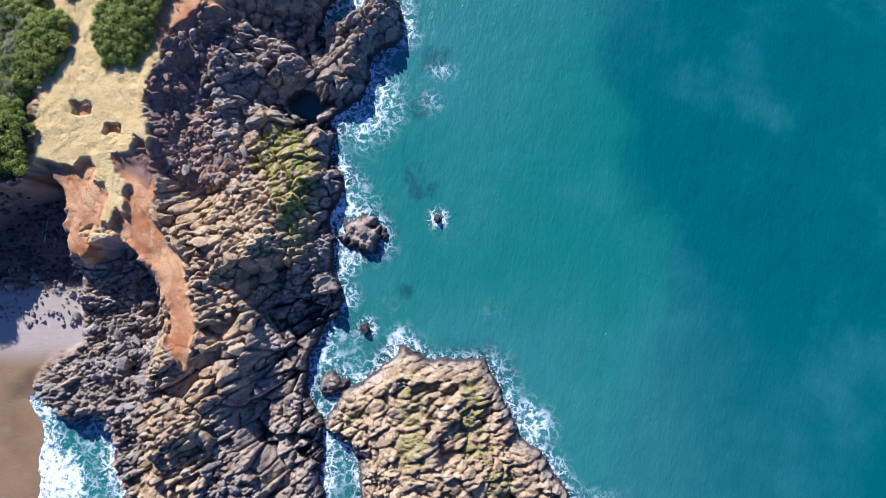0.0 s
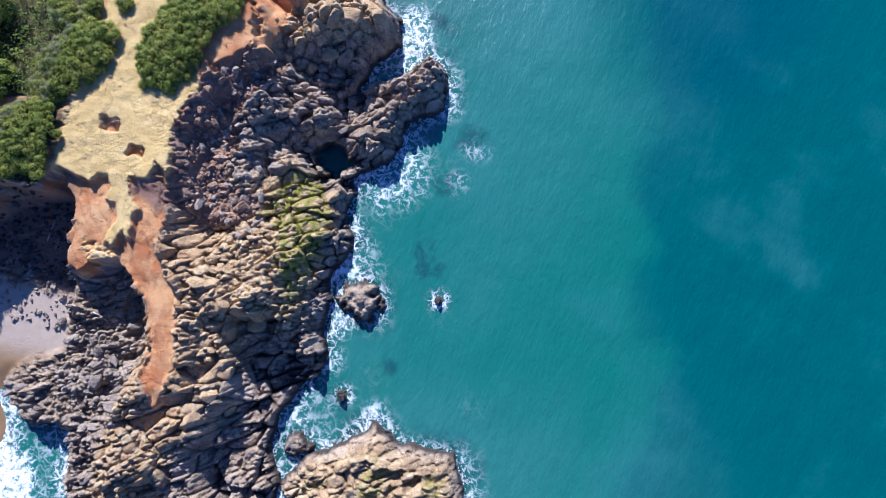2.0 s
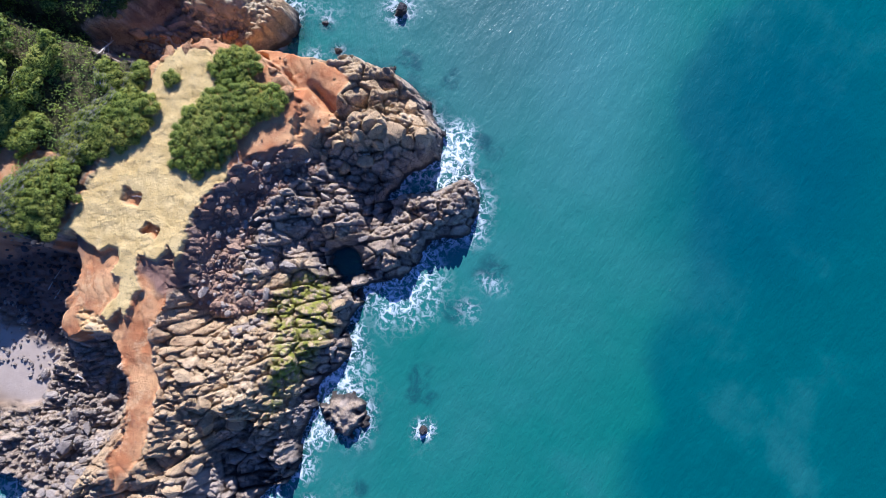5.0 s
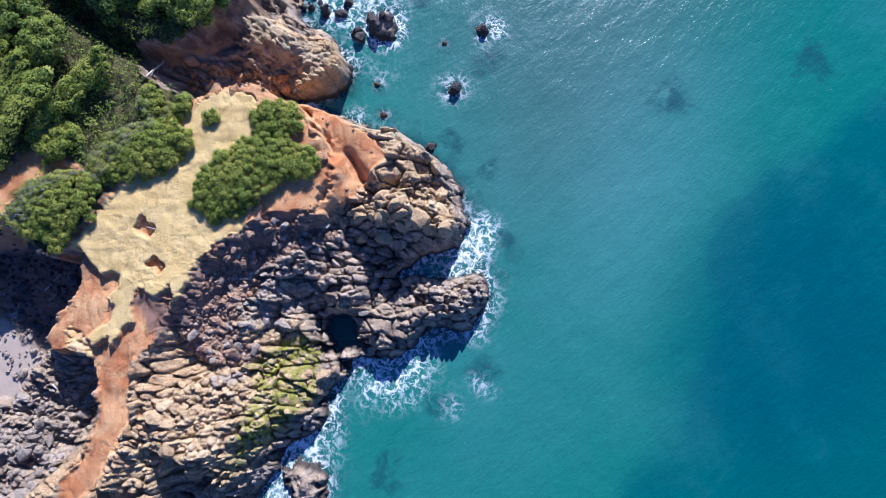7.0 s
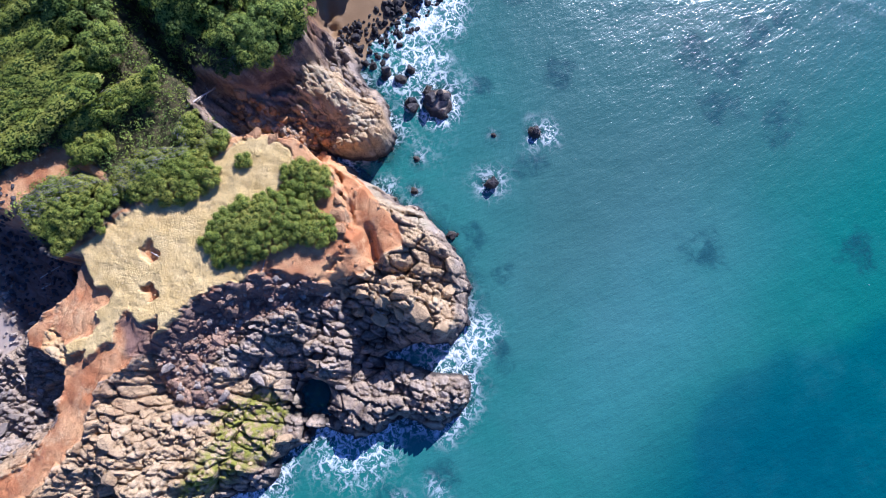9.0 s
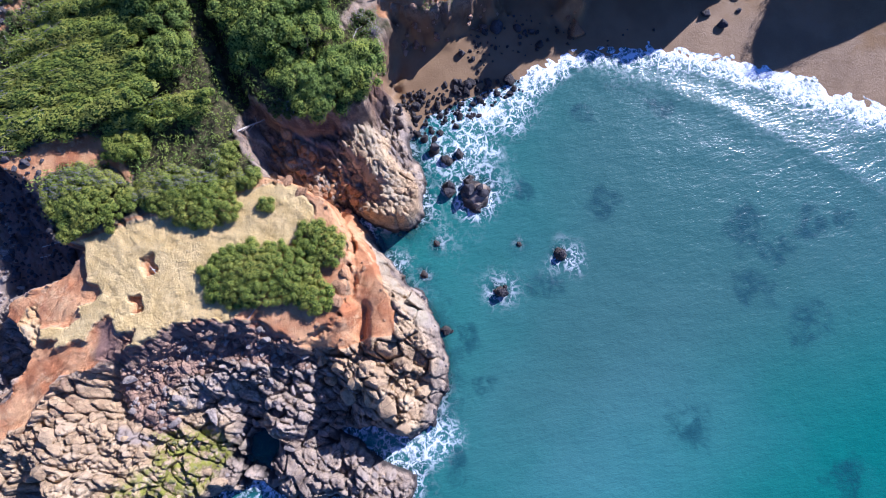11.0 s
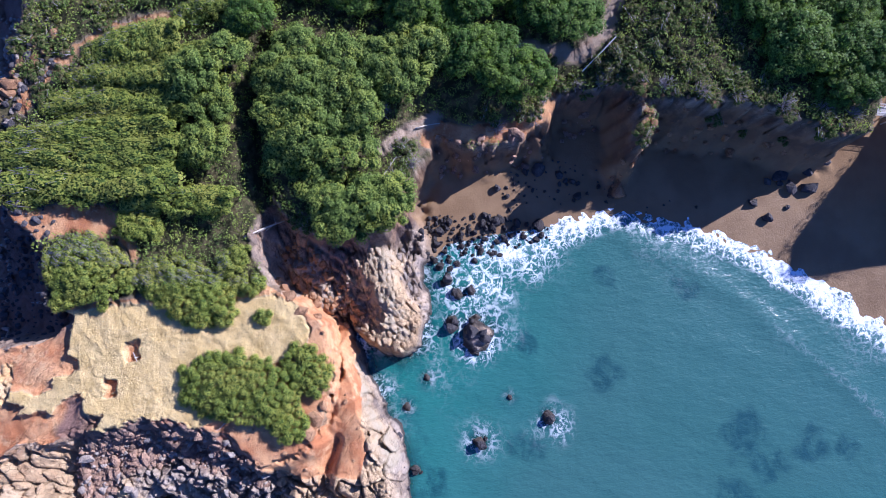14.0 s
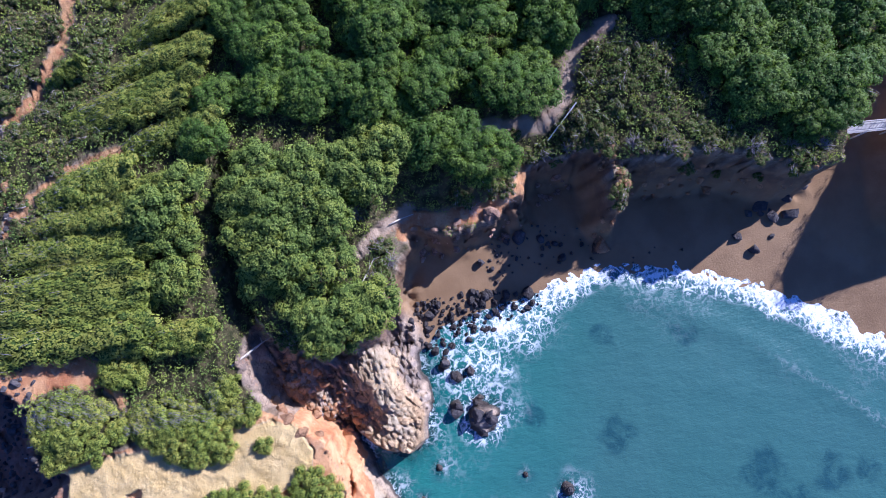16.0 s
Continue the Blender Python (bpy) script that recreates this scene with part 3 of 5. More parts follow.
    face = step(edge + nick, -slack - 0.3, -slack * 0.5) * step(edge + nick, 0.1, -0.2)
    soil = np.maximum(soil, face * (0.5 + 0.5 * grain(x, y, 5, 46)) * (1 - 0.25 * inland) * (1 - 0.65 * step(y, 47, 54)))
    rust = step(within(x, y, SOIL_SOUTH), -6.5, 0) * step(x, -52, -45) + 0.8 * step(to_line(x, y, [(-41, -10), (-43, -22), (-44.5, -30)]), 3.5, 0.5) + step(within(x, y, SOIL_NORTH), -5, 0) * step(y, 60, 56)
    rust = np.clip(rust * (0.35 + 0.8 * grain(x, y, 4, 49)), 0, 0.9)
    scree = step(within(x, y, SCREE) + 0.8 * rough(x, y, 3, 47), -0.6, 0.8)
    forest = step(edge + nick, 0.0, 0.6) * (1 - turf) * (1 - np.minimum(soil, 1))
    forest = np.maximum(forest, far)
    soil, scree = soil * (1 - turf), scree * (1 - turf) * (1 - 0.5 * hill)
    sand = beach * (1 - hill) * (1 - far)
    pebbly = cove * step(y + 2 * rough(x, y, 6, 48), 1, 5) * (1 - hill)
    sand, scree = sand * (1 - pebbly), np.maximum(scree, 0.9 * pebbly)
    stone = np.clip(1 - np.maximum.reduce([turf, soil, scree * 0.8, forest, sand]), 0, 1)
    stone = np.maximum(stone, 0.8 * face * step(y, 47, 54))
    rounded = step(within(x, y, COBBLES) + 0.8 * rough(x, y, 3, 67), -0.5, 0.8)
    stone, scree = stone * (1 - 0.85 * rounded), np.maximum(scree, 0.75 * rounded * (1 - soil))
    stone = np.where((d < -0.5) & (islet < -0.5), 0.3 * stone, stone)
    # jointed relief
    broken = step(edge + nick, -slack - 2.2, -slack * 0.5) * step(edge + nick, 0.1, -0.2) * step(y, 47, 54)
    h = h + broken * (1.5 * rough(x, y, 3.4, 107, 4) + 0.5 * rough(x, y, 1.2, 108, 3))
    bend = x + 0.55 * rough(x, y, 6, 51, 3)
    bend2 = y + 0.55 * rough(x, y, 6, 52, 3)
    v1, e1, t1 = joints(bend, bend2, 30, 2.5, 1.35, 101)
    v2, e2, t2 = joints(bend, bend2, 22, 1.3, 0.85, 131)
    vb, eb, tb = joints(bend, bend2, 36, 4.8, 2.4, 191)
    big = step(rough(x, y, 11, 54, 3), 0.02, 0.1)
    v1, e1, t1 = v1 + (vb - v1) * big, e1 + (eb * 1.3 - e1) * big, t1 + (tb * 1.5 - t1) * big
    v3, e3, t3 = joints(x, y, 55, 0.8, 0.6, 171)
    v0, e0, t0 = joints(bend, bend2, 40, 9, 6, 151)
    loose = np.maximum(step(rough(x, y, 9, 53, 3), 0.1, 0.5), step(-x, 46, 52) * step(-y, -6, 2) * 0.8)
    loose = np.maximum(loose, step(np.hypot(x + 62, y - 68), 10, 7))
    loaf = 1 - (1 - np.clip(e1 / 0.42, 0, 1)) ** 3
    knob = 1 - (1 - np.clip(e2 / 0.5, 0, 1)) ** 2.5
    slab = (v0 - 0.4) * 2.2 + 2.4 * t0 - 0.7 * np.exp(-e0 * 26) + (v1 - 0.5) * 0.9 - 0.8 * step(v1, 0.16, 0.08) + 1.5 * t1 + 0.85 * (loaf - 0.7) - 0.5 * np.exp(-e1 * 32) + (0.45 * (v2 - 0.5) + 0.7 * t2 + 0.42 * (knob - 0.7)) * (0.3 + 0.7 * step(v1, 0.3, 0.55)) + 0.22 * (v3 - 0.5) + 0.35 * t3 + 0.14 * rough(x, y, 1.1, 103, 3)
    rubble = (v0 - 0.4) * 1.4 + 1.3 * t0 + (v1 - 0.4) * 0.9 + 1.0 * t1 + 0.6 * (loaf - 0.7) + (v2 - 0.5) * 0.8 + 1.2 * t2 + 0.7 * (knob - 0.7) - 0.3 * np.exp(-e2 * 20) + 0.3 * (v3 - 0.5) + 0.4 * t3
    lift = slab * (1 - loose) + rubble * loose
    lift = lift * (1 - 0.4 * step(np.hypot(x + 62, y - 69), 9, 6)) * (1 - 0.2 * step(islet, 0, 3))
    taper = step(np.maximum(d, islet), 0.0, 2.2) * 0.6 + 0.4
    h = h * (1 - pool) - 1.3 * pool
    h = h + stone * (1 - 0.85 * pool) * taper * lift + 0.10 * rough(x, y, 1.6, 55, 3) * (1 - 0.6 * sand)
    h = h + turf * (0.16 * rough(x, y, 1.2, 65, 3) + 0.12 * rough(x, y, 4, 66, 2))
    gullies = np.abs(rough(x * 0.9 + y * 0.5, y * 0.25 - x * 0.15, 1.6, 57, 3))
    h = h - 0.22 * soil * (1 - turf) * np.exp(-gullies * 7) * (1 - hill)
    crack_shade = stone * (1 - 0.7 * step(np.hypot(x + 62, y - 69), 9, 6)) * np.maximum(np.exp(-e1 * 26), (0.3 + 0.5 * loose) * np.exp(-e2 * 24))
    warm = np.maximum(step(within(x, y, WARM) + 2.2 * rough(x, y, 5, 58), -2, 2), step(within(x, y, WARM_POINT) + 1.6 * rough(x, y, 4, 58), -1.5, 1.5)) * step(h, 2.5, 4.5)
    warm = np.maximum(warm, np.maximum(step(islet, 0, 3), step(np.hypot(x + 61, y - 70), 12, 7) * step(h, 2.5, 4.5)))
    algae = step(within(x, y, ALGAE) + 1.5 * rough(x, y, 4, 59), -1.2, 1.2)
    algae = np.maximum(algae, 0.6 * step(islet, 1.5, 4) * step(rough(x, y, 5, 60), -0.05, 0.3))
    pale = step(to_line(x, y, [(-57, 61.5), (-50, 63.5), (-43, 66), (-37, 67.5)]), 2.2, 0.6) + step(to_line(x, y, [(-69, 69), (-63, 68), (-57, 70.5)]) + 0.8 * rough(x, y, 3, 62), 3.0, 1.0)
    pale = np.clip(pale + step(to_line(x, y, [(-42, -8), (-44, -24), (-45, -36)]) + 1.2 * rough(x, y, 3, 63), 2.6, 0.8), 0, 1) * step(h, 3, 5)
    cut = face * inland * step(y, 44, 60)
    dry = sand * cove * step(-x, 58, 62) * step(y, -12, -7) * step(-y, -4, 0)
    return h, dict(trail=trail, tone=0.6 * v1 + 0.4 * v2, pale=pale, cut=cut, loose=loose, rust=rust * (1 - turf), turf=turf, soil=soil, scree=scree, forest=forest, beach=sand, crack_shade=crack_shade, warm=warm, algae=algae * stone, dry=np.maximum(dry * (1 - hill), step(within(x, y, POCKET) + 0.5 * rough(x, y, 2, 64), -0.3, 0.3)), stone=stone, coast=np.maximum(dsmooth, islet))


class Relief:
    """Heights looked up on the ground's own grid."""

    xs = ys = z = None


def spread(low, high, fine, far, side=0.4):
    """Grid lines, close between low and high and wider apart outside."""
    lines = list(np.arange(low, high + fine / 2, fine))
    gap, v = fine, high
    while v < far[1]:
        gap = min(gap * 1.25, 40 if abs(v) > 260 else side if v < 158 else max(side, 1.0) if v < 190 else 8)
        v += gap
        lines.append(v)
    gap, v = fine, low
    while v > far[0]:
        gap = min(gap * 1.25, 40 if v < -260 else side if -96 < v < -60 else max(side, 1.0) if v > -190 else 8)
        v -= gap
        lines.insert(0, v)
    return np.array(lines)


def sheet(name, xs, ys, z_of, material):
    x, y = np.meshgrid(xs, ys)
    z, shares = z_of(x, y)
    if name == "ground":
        Relief.xs, Relief.ys, Relief.z = xs, ys, z
    mesh = bpy.data.meshes.new(name)
    n, k = x.size, (len(xs) - 1) * (len(ys) - 1)
    mesh.vertices.add(n)
    mesh.vertices.foreach_set("co", np.stack([x, y, z], -1).astype(np.float32).ravel())
    ids = np.arange(n).reshape(x.shape)
    quads = np.stack([ids[:-1, :-1], ids[:-1, 1:], ids[1:, 1:], ids[1:, :-1]], -1).reshape(-1)
    mesh.loops.add(4 * k)
    mesh.loops.foreach_set("vertex_index", quads.astype(np.int32))
    mesh.polygons.add(k)
    mesh.polygons.foreach_set("loop_start", np.arange(0, 4 * k, 4, dtype=np.int32))
    mesh.update(calc_edges=True)
    mesh.polygons.foreach_set("use_smooth", np.ones(k, bool))
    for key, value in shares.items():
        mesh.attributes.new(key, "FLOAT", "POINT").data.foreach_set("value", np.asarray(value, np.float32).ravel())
    mesh.materials.append(material)
    return new(name, mesh)


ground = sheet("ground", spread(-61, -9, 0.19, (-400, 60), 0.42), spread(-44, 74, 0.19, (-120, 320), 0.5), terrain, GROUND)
tagged(ground, "rocky headland with tan turf, rust-red soil and sandy coves", "ground", kind="structure")

def place_height(px, py):
    i = min(max(int(np.searchsorted(Relief.xs, px)), 1), len(Relief.xs) - 1)
    k = min(max(int(np.searchsorted(Relief.ys, py)), 1), len(Relief.ys) - 1)
    u = (px - Relief.xs[i - 1]) / (Relief.xs[i] - Relief.xs[i - 1])
    v = (py - Relief.ys[k - 1]) / (Relief.ys[k] - Relief.ys[k - 1])
    a, b, c, d = Relief.z[k - 1, i - 1], Relief.z[k - 1, i], Relief.z[k, i - 1], Relief.z[k, i]
    return float((a * (1 - u) + b * u) * (1 - v) + (c * (1 - u) + d * u) * v)


REEFS = [(-1.1, 44.8, 3), (-4.5, 35.6, 3), (-5, 22.8, 2.6), (-1.9, 19.7, 1.6), (-4.8, 19.3, 1.6), (-6.4, 1.4, 2.0), (-9.4, 63.8, 2.5), (-32, 128, 5), (-27, 131, 4), (-22, 125, 4), (-29, 140, 4), (-28, 146, 3), (-35, 89, 3), (-45, 105, 4), (-58, 122, 3), (-4, 105, 5), (14, 127, 4),
         (-22, 74, 2), (-34, 91, 2.5), (-52, 92, 2.5), (-13, 132, 5), (-12, 65, 2), (-2, 43, 2.5), (-30, 74, 3), (-62, 108, 3)]
DEEP = [(31, -600), (33, -7), (35, 13), (32, 34), (30, 56), (24, 72), (14, 86), (14, 104), (26, 132), (60, 150), (900, 170), (900, -600)]
BREAKER = [(-69, 112), (-64, 121), (-57, 130), (-48, 139), (-39, 148), (-30, 155), (-10, 166)]
SURF = [(-71, 96), (-74, 103), (-75, 112), (-71, 125), (-66, 134.5), (-59, 145), (-48, 158), (-40, 170)]


def sea_top(x, y):
    d = np.minimum(-within(x, y, COAST), -within(x, y, ISLET))
    for cx, cy, r, high in SKERRIES:
        d = np.minimum(d, np.maximum(np.hypot(x - cx, y - cy) - r, 0) * (2.2 if r < 2 else 1.3) + 0.5)
    wash = d + 1.3 * rough(x, y, 4, 71, 4)
    foam = 0.68 * np.exp(-np.maximum(wash, 0) / 2.2) * (0.35 + 0.9 * grain(x, y, 7, 72))
    foam = foam * step(d, -4, -1.5)
    foam = np.maximum(foam, 0.26 * step(d, -3, 0) * np.exp(-np.maximum(wash - 2, 0) / 8.0) * step(grain(x, y, 9, 73), 0.25, 0.75))
    foam = foam * (1 - 0.65 * step(y, 57, 62) * step(x, -56, -50) * step(y, 78, 73))
    for cx, cy, rx, ry, much in ((-13.5, 36, 6, 8, 0.62), (-18.5, 17, 3, 5, 0.75), (-17.5, 7, 3, 4, 0.7), (-16.5, 60, 4, 6, 0.9), (-63, 84, 7, 8, 0.6), (-47, 66, 3, 3, 0.6), (14, -22, 5, 5, 0.6), (-20, -12, 4, 5, 0.5), (-69, 92, 6, 8, 0.85),
                            (-38, 96, 4, 3, 0.4), (-2, 36, 3, 3, 0.3), (0, 42, 4, 3, 0.25), (-16, 12, 5, 7, 0.5)):
        foam = np.maximum(foam, much * np.exp(-(((x - cx) / rx) ** 2 + ((y - cy) / ry) ** 2)) * (0.5 + 0.7 * grain(x, y, 2.5, 74)))
    surf = to_line(x, y, SURF) + 1.6 * rough(x, y, 5, 75, 4)
    foam = np.maximum(foam, 0.82 * step(surf, 6.5, 1.5) * (0.75 + 0.5 * grain(x, y, 3, 88)) * step(y, 92, 102))
    line = to_line(x, y, BREAKER) + 0.8 * rough(x, y, 4, 76, 3)
    foam = np.maximum(foam, (0.05 + 0.10 * step(x, -60, -46)) * np.exp(-((line / 1.3) ** 2)))
    foam = np.maximum(foam, 0.13 * step(y, 96, 120) * step(to_line(x, y, BREAKER), 16, 3) * grain(x, y, 6, 77))
    west = np.hypot(x + 63, (y + 33) * 0.6) + 2 * rough(x, y, 5, 78, 4)
    foam = np.maximum(foam, 0.85 * step(west + 1.1 * (x + 63), 7, 1) * step(-x, 56, 62))
    foam = np.maximum(foam, 0.5 * step(-x, 52, 58) * step(-y, 14, 20) * grain(x, y, 4, 79))
    deep = step(within(x, y, DEEP) + 8 * rough(x, y, 22, 81, 5), -5, 8)
    silt = step(d, 60, 8) * 0.5 + 0.8 * np.exp(-(((x + 8) / 26) ** 2 + ((y - 96) / 27) ** 2))
    reef = np.zeros(np.shape(x))
    for cx, cy, r in REEFS:
        reef = np.maximum(reef, step(np.hypot(x - cx, y - cy) / r + 0.7 * rough(x, y, 2.5, 82, 4), 1.25, 0.35))
    reef = np.maximum(reef, 0.75 * step(d + 2.0 * rough(x, y, 4, 83), 6.0, 0.0))
    clear = 0.55 * step(d, 1.6, -0.4)
    swell = 0.06 * rough(x, y, 6, 84, 3) + 0.16 * np.exp(-((to_line(x, y, BREAKER) / 2.2) ** 2)) + 0.25 * step(surf, 6, 3) * step(y, 92, 102) * rough(x, y, 1.2, 85, 3)
    murk = 0.8 * step(y + 0.5 * x + 6 * rough(x, y, 16, 86, 3), 40, 85) * step(x, 10, -25)
    abyss = 0.62 * np.exp(-(((x - 36) / 20) ** 2 + ((y - 84) / 27) ** 2) ** 2)
    return swell, dict(murk=murk, abyss=abyss, foam=foam, deep=deep, silt=silt, reef=reef * 0.95, clear=clear)


sea = sheet("water", spread(-78, 26, 0.62, (-1500, 1800), 3.0), spread(-50, 160, 0.62, (-1600, 1800), 3.0), sea_top, SEA)
tagged(sea, "teal sea with white surf against the rocks", "sea", kind="structure")


# ---- stones ----
def stone_mesh(name, seed, material, boxy, detail=2):
    """A rounded block with chipped flats."""
    rnd = random.Random(seed)
    bm = bmesh.new()
    bmesh.ops.create_icosphere(bm, subdivisions=detail, radius=1)
    cuts = [(Vector((rnd.gauss(0, 1), rnd.gauss(0, 1), rnd.gauss(0.3, 0.8))).normalized(), rnd.uniform(0.48, 0.8)) for _ in range(14)]
    for v in bm.verts:
        p = Vector([math.copysign(abs(q) ** boxy, q) for q in v.co])
        p *= 1 + 0.22 * noise.noise(v.co * 1.4 + Vector((seed * 3.7, 0, 0)))
        for n, far in cuts:
            over = p.dot(n) - far
            if over > 0:
                p -= n * over * 0.93
        v.co = p
    mesh = bpy.data.meshes.new(name)
    bm.to_mesh(mesh)
    bm.free()
    mesh.polygons.foreach_set("use_smooth", [False] * len(mesh.polygons))
    mesh.materials.append(material)
    return mesh


ROCKS = {key: [stone_mesh("stone", 17 * i + k, mat, (0.55, 0.7, 0.62, 0.5, 0.8)[i]) for i in range(5)]
         for k, (key, mat) in enumerate((("warm", ROCK_WARM), ("grey", ROCK_GREY), ("dark", ROCK_DARK), ("red", ROCK_RED), ("green", ROCK_GREEN), ("brown", ROCK_BROWN)))}
LARGE = {key: [stone_mesh("boulder", 23 * i + k, meshes[0].materials[0], (0.5, 0.62, 0.45)[i % 3], 3) for i in range(4)] for k, (key, meshes) in enumerate(ROCKS.items())}


def scatter(box, gap, seed):
    """Loosely even places in a box of the plan."""
    rnd = np.random.RandomState(seed)
    x, y = np.meshgrid(np.arange(box[0], box[1], gap), np.arange(box[2], box[3], gap * 0.9))
    x[1::2] += gap / 2
    return (x + rnd.uniform(-0.4, 0.4, x.shape) * gap).ravel(), (y + rnd.uniform(-0.4, 0.4, x.shape) * gap).ravel(), rnd


def slope_at(x, y):
    h, s = terrain(x, y)
    hx, _ = terrain(x + 0.8, y)
    hy, _ = terrain(x, y + 0.8)
    return h, (hx - h) / 0.8, (hy - h) / 0.8, s


def stone_pose(x, y, z, gx, gy, turn, size, sx, sy, sz):
    up = Vector((-gx, -gy, 1.0)).normalized()
    along = Vector((math.cos(turn), math.sin(turn), 0))
    side = up.cross(along).normalized()
    along = side.cross(up)
    m = Matrix((along, side, up)).transposed().to_4x4()
    return Matrix.Translation((x, y, z)) @ m @ Matrix.Diagonal((size * sx, size * sy, size * sz, 1))


def heap(name, meshes, poses, label, category):
    """Many small stones in one mesh."""
    cos, loops, starts, base, count = [], [], [], 0, 0
    data = []
    for mesh in meshes:
        co = np.empty(len(mesh.vertices) * 3, np.float32)
        mesh.vertices.foreach_get("co", co)
        tri = np.empty(len(mesh.loops), np.int32)
        mesh.loops.foreach_get("vertex_index", tri)
        data.append((co.reshape(-1, 3), tri))
    for i, p in enumerate(poses):
        co, tri = data[i % len(data)]
        a = np.array(p)
        cos.append(co @ a[:3, :3].T + a[:3, 3])
        loops.append(tri + base)
        base += len(co)
        count += len(tri) // 3
    mesh = bpy.data.meshes.new(name)
    mesh.vertices.add(base)
    mesh.vertices.foreach_set("co", np.concatenate(cos).astype(np.float32).ravel())
    mesh.loops.add(3 * count)
    mesh.loops.foreach_set("vertex_index", np.concatenate(loops).astype(np.int32))
    mesh.polygons.add(count)
    mesh.polygons.foreach_set("loop_start", np.arange(0, 3 * count, 3, dtype=np.int32))
    mesh.update(calc_edges=True)
    mesh.polygons.foreach_set("use_smooth", np.zeros(count, bool))
    mesh.materials.append(meshes[0].materials[0])
    return tagged(new(name, mesh), label, category, kind="stuff")


# blocks of the jointed rock: on the eastern ledges as pieces, the rest joined
x, y, rnd = scatter((-70, 24, -50, 80), 1.45, 3)
h, gx, gy, s = slope_at(x, y)
keep = (s["stone"] > 0.55) & (h > 0.2) & ((s["loose"] > rnd.uniform(0.0, 0.9, x.shape)) | ((x > -40) & (x < -19) & (y > 0) & (y < 48) & (rnd.uniform(0, 1, x.shape) < 0.5))) & (np.hypot(gx, gy) < 2.2)
pieces, joined = 0, {key: [] for key in ROCKS}
for i in np.nonzero(keep)[0]:
    kind = "warm" if s["warm"][i] > rnd.uniform(0.2, 0.8) else "grey"
    if s["algae"][i] > 0.5 and rnd.uniform() < 0.6:
        kind = "green"
    if h[i] < 0.9:
        kind = "dark"
    size = min(0.36 * math.exp(rnd.normal(0, 0.5)), 1.3)
    flat = rnd.uniform(0.55, 0.85)
    gx_, gy_ = np.clip(gx[i], -0.8, 0.8) * 0.7, np.clip(gy[i], -0.8, 0.8) * 0.7
    p = stone_pose(x[i], y[i], h[i] + 0.1 * size, gx_, gy_, radians(28 + rnd.normal(0, 22)), size, rnd.uniform(1.1, 1.9), rnd.uniform(0.75, 1.1), flat)
    if pieces < 300 and -40 < x[i] < -19 and 0 < y[i] < 48:
        o = new("rock_block", ROCKS[kind][i % 5])
        o.matrix_world = p
        o.parent = ground
        pieces += 1
    else:
        joined[kind].append(p)
for kind, words in (("warm", "tan weathered blocks of jointed rock"), ("grey", "grey weathered blocks of jointed rock"), ("dark", "dark wet rocks along the waterline"), ("green", "rock blocks stained green with algae")):
    if joined[kind]:
        heap(kind + "_rock_blocks", ROCKS[kind], joined[kind], words, "rocks")


def strew(outline, gap, size, kind, name, label, seed, chance=1.0, sink=0.25, limit=0.0):
    box = (min(p[0] for p in outline), max(p[0] for p in outline), min(p[1] for p in outline), max(p[1] for p in outline))
    x, y, rnd = scatter(box, gap, seed)
    h, gx, gy, s = slope_at(x, y)
    inside = within(x, y, outline) + 1.0 * rough(x, y, 3, seed, 3)
    poses = []
    for i in np.nonzero((inside > 0) & (h > limit))[0]:
        if rnd.uniform() < chance:
            r = size * math.exp(rnd.normal(0, 0.48))
            poses.append(stone_pose(x[i], y[i], h[i] + r * (0.5 - sink), np.clip(gx[i], -1, 1), np.clip(gy[i], -1, 1), rnd.uniform(0, 6.3), r, rnd.uniform(0.9, 1.25), rnd.uniform(0.8, 1.05), rnd.uniform(0.65, 0.9)))
    return heap(name, ROCKS[kind], poses, label, "stones")


strew(COBBLES, 0.7, 0.37, "brown", "cobble_slope", "rounded brown cobbles below the turf edge", 5)
strew(COBBLES, 1.25, 0.42, "grey", "pale_cobbles", "grey stones among brown cobbles", 6, 0.7)
# cobbles within the cliff's shadow take the dark stone, shade added in colour
strew([(-78, 4), (-61, 3), (-61.5, 12), (-66, 19), (-150, 24), (-150, 10), (-95, 6)], 1.1, 0.38, "dark", "cove_cobbles", "cobbles on the cove beach, coloured dark for the cliff's shade", 7, 0.85)
strew([(-100, -2), (-62, -5), (-61, 5), (-100, 7)], 0.75, 0.3, "grey", "cove_stones", "pale grey stones on cove sand", 8, 0.42)
strew([(-59, -4), (-47, -4), (-46, -16), (-58, -14)], 0.95, 0.42, "grey", "hollow_rubble", "grey rubble in the hollow beside the ridge", 9, 0.8)
strew([(-71, 51), (-63, 56), (-57, 62), (-61, 65), (-68, 60), (-74, 56)], 0.95, 0.5, "red", "gully_rubble", "rust and tan boulders filling the gully", 10, 0.85)
strew([(-73, 75), (-77, 77.5), (-75.5, 86), (-74.5, 92), (-72.5, 100), (-69, 99), (-67, 84), (-64, 77)], 0.85, 0.48, "dark", "bay_boulders", "dark wet boulders along the bay shore", 11, 0.68, limit=-0.4)
strew([(-80, 111.2), (-86, 112.6), (-92, 112), (-92, 114), (-86, 115), (-79, 113.5), (-76, 111.5)], 0.85, 0.5, "red", "spur_rocks", "rust and tan rocks of a narrow spur", 16, 0.95)
strew([(-85, 99), (-79, 97), (-74.5, 103), (-75, 112), (-82, 111)], 1.3, 0.3, "dark", "sand_stones", "scattered dark stones on shaded sand", 20, 0.4)
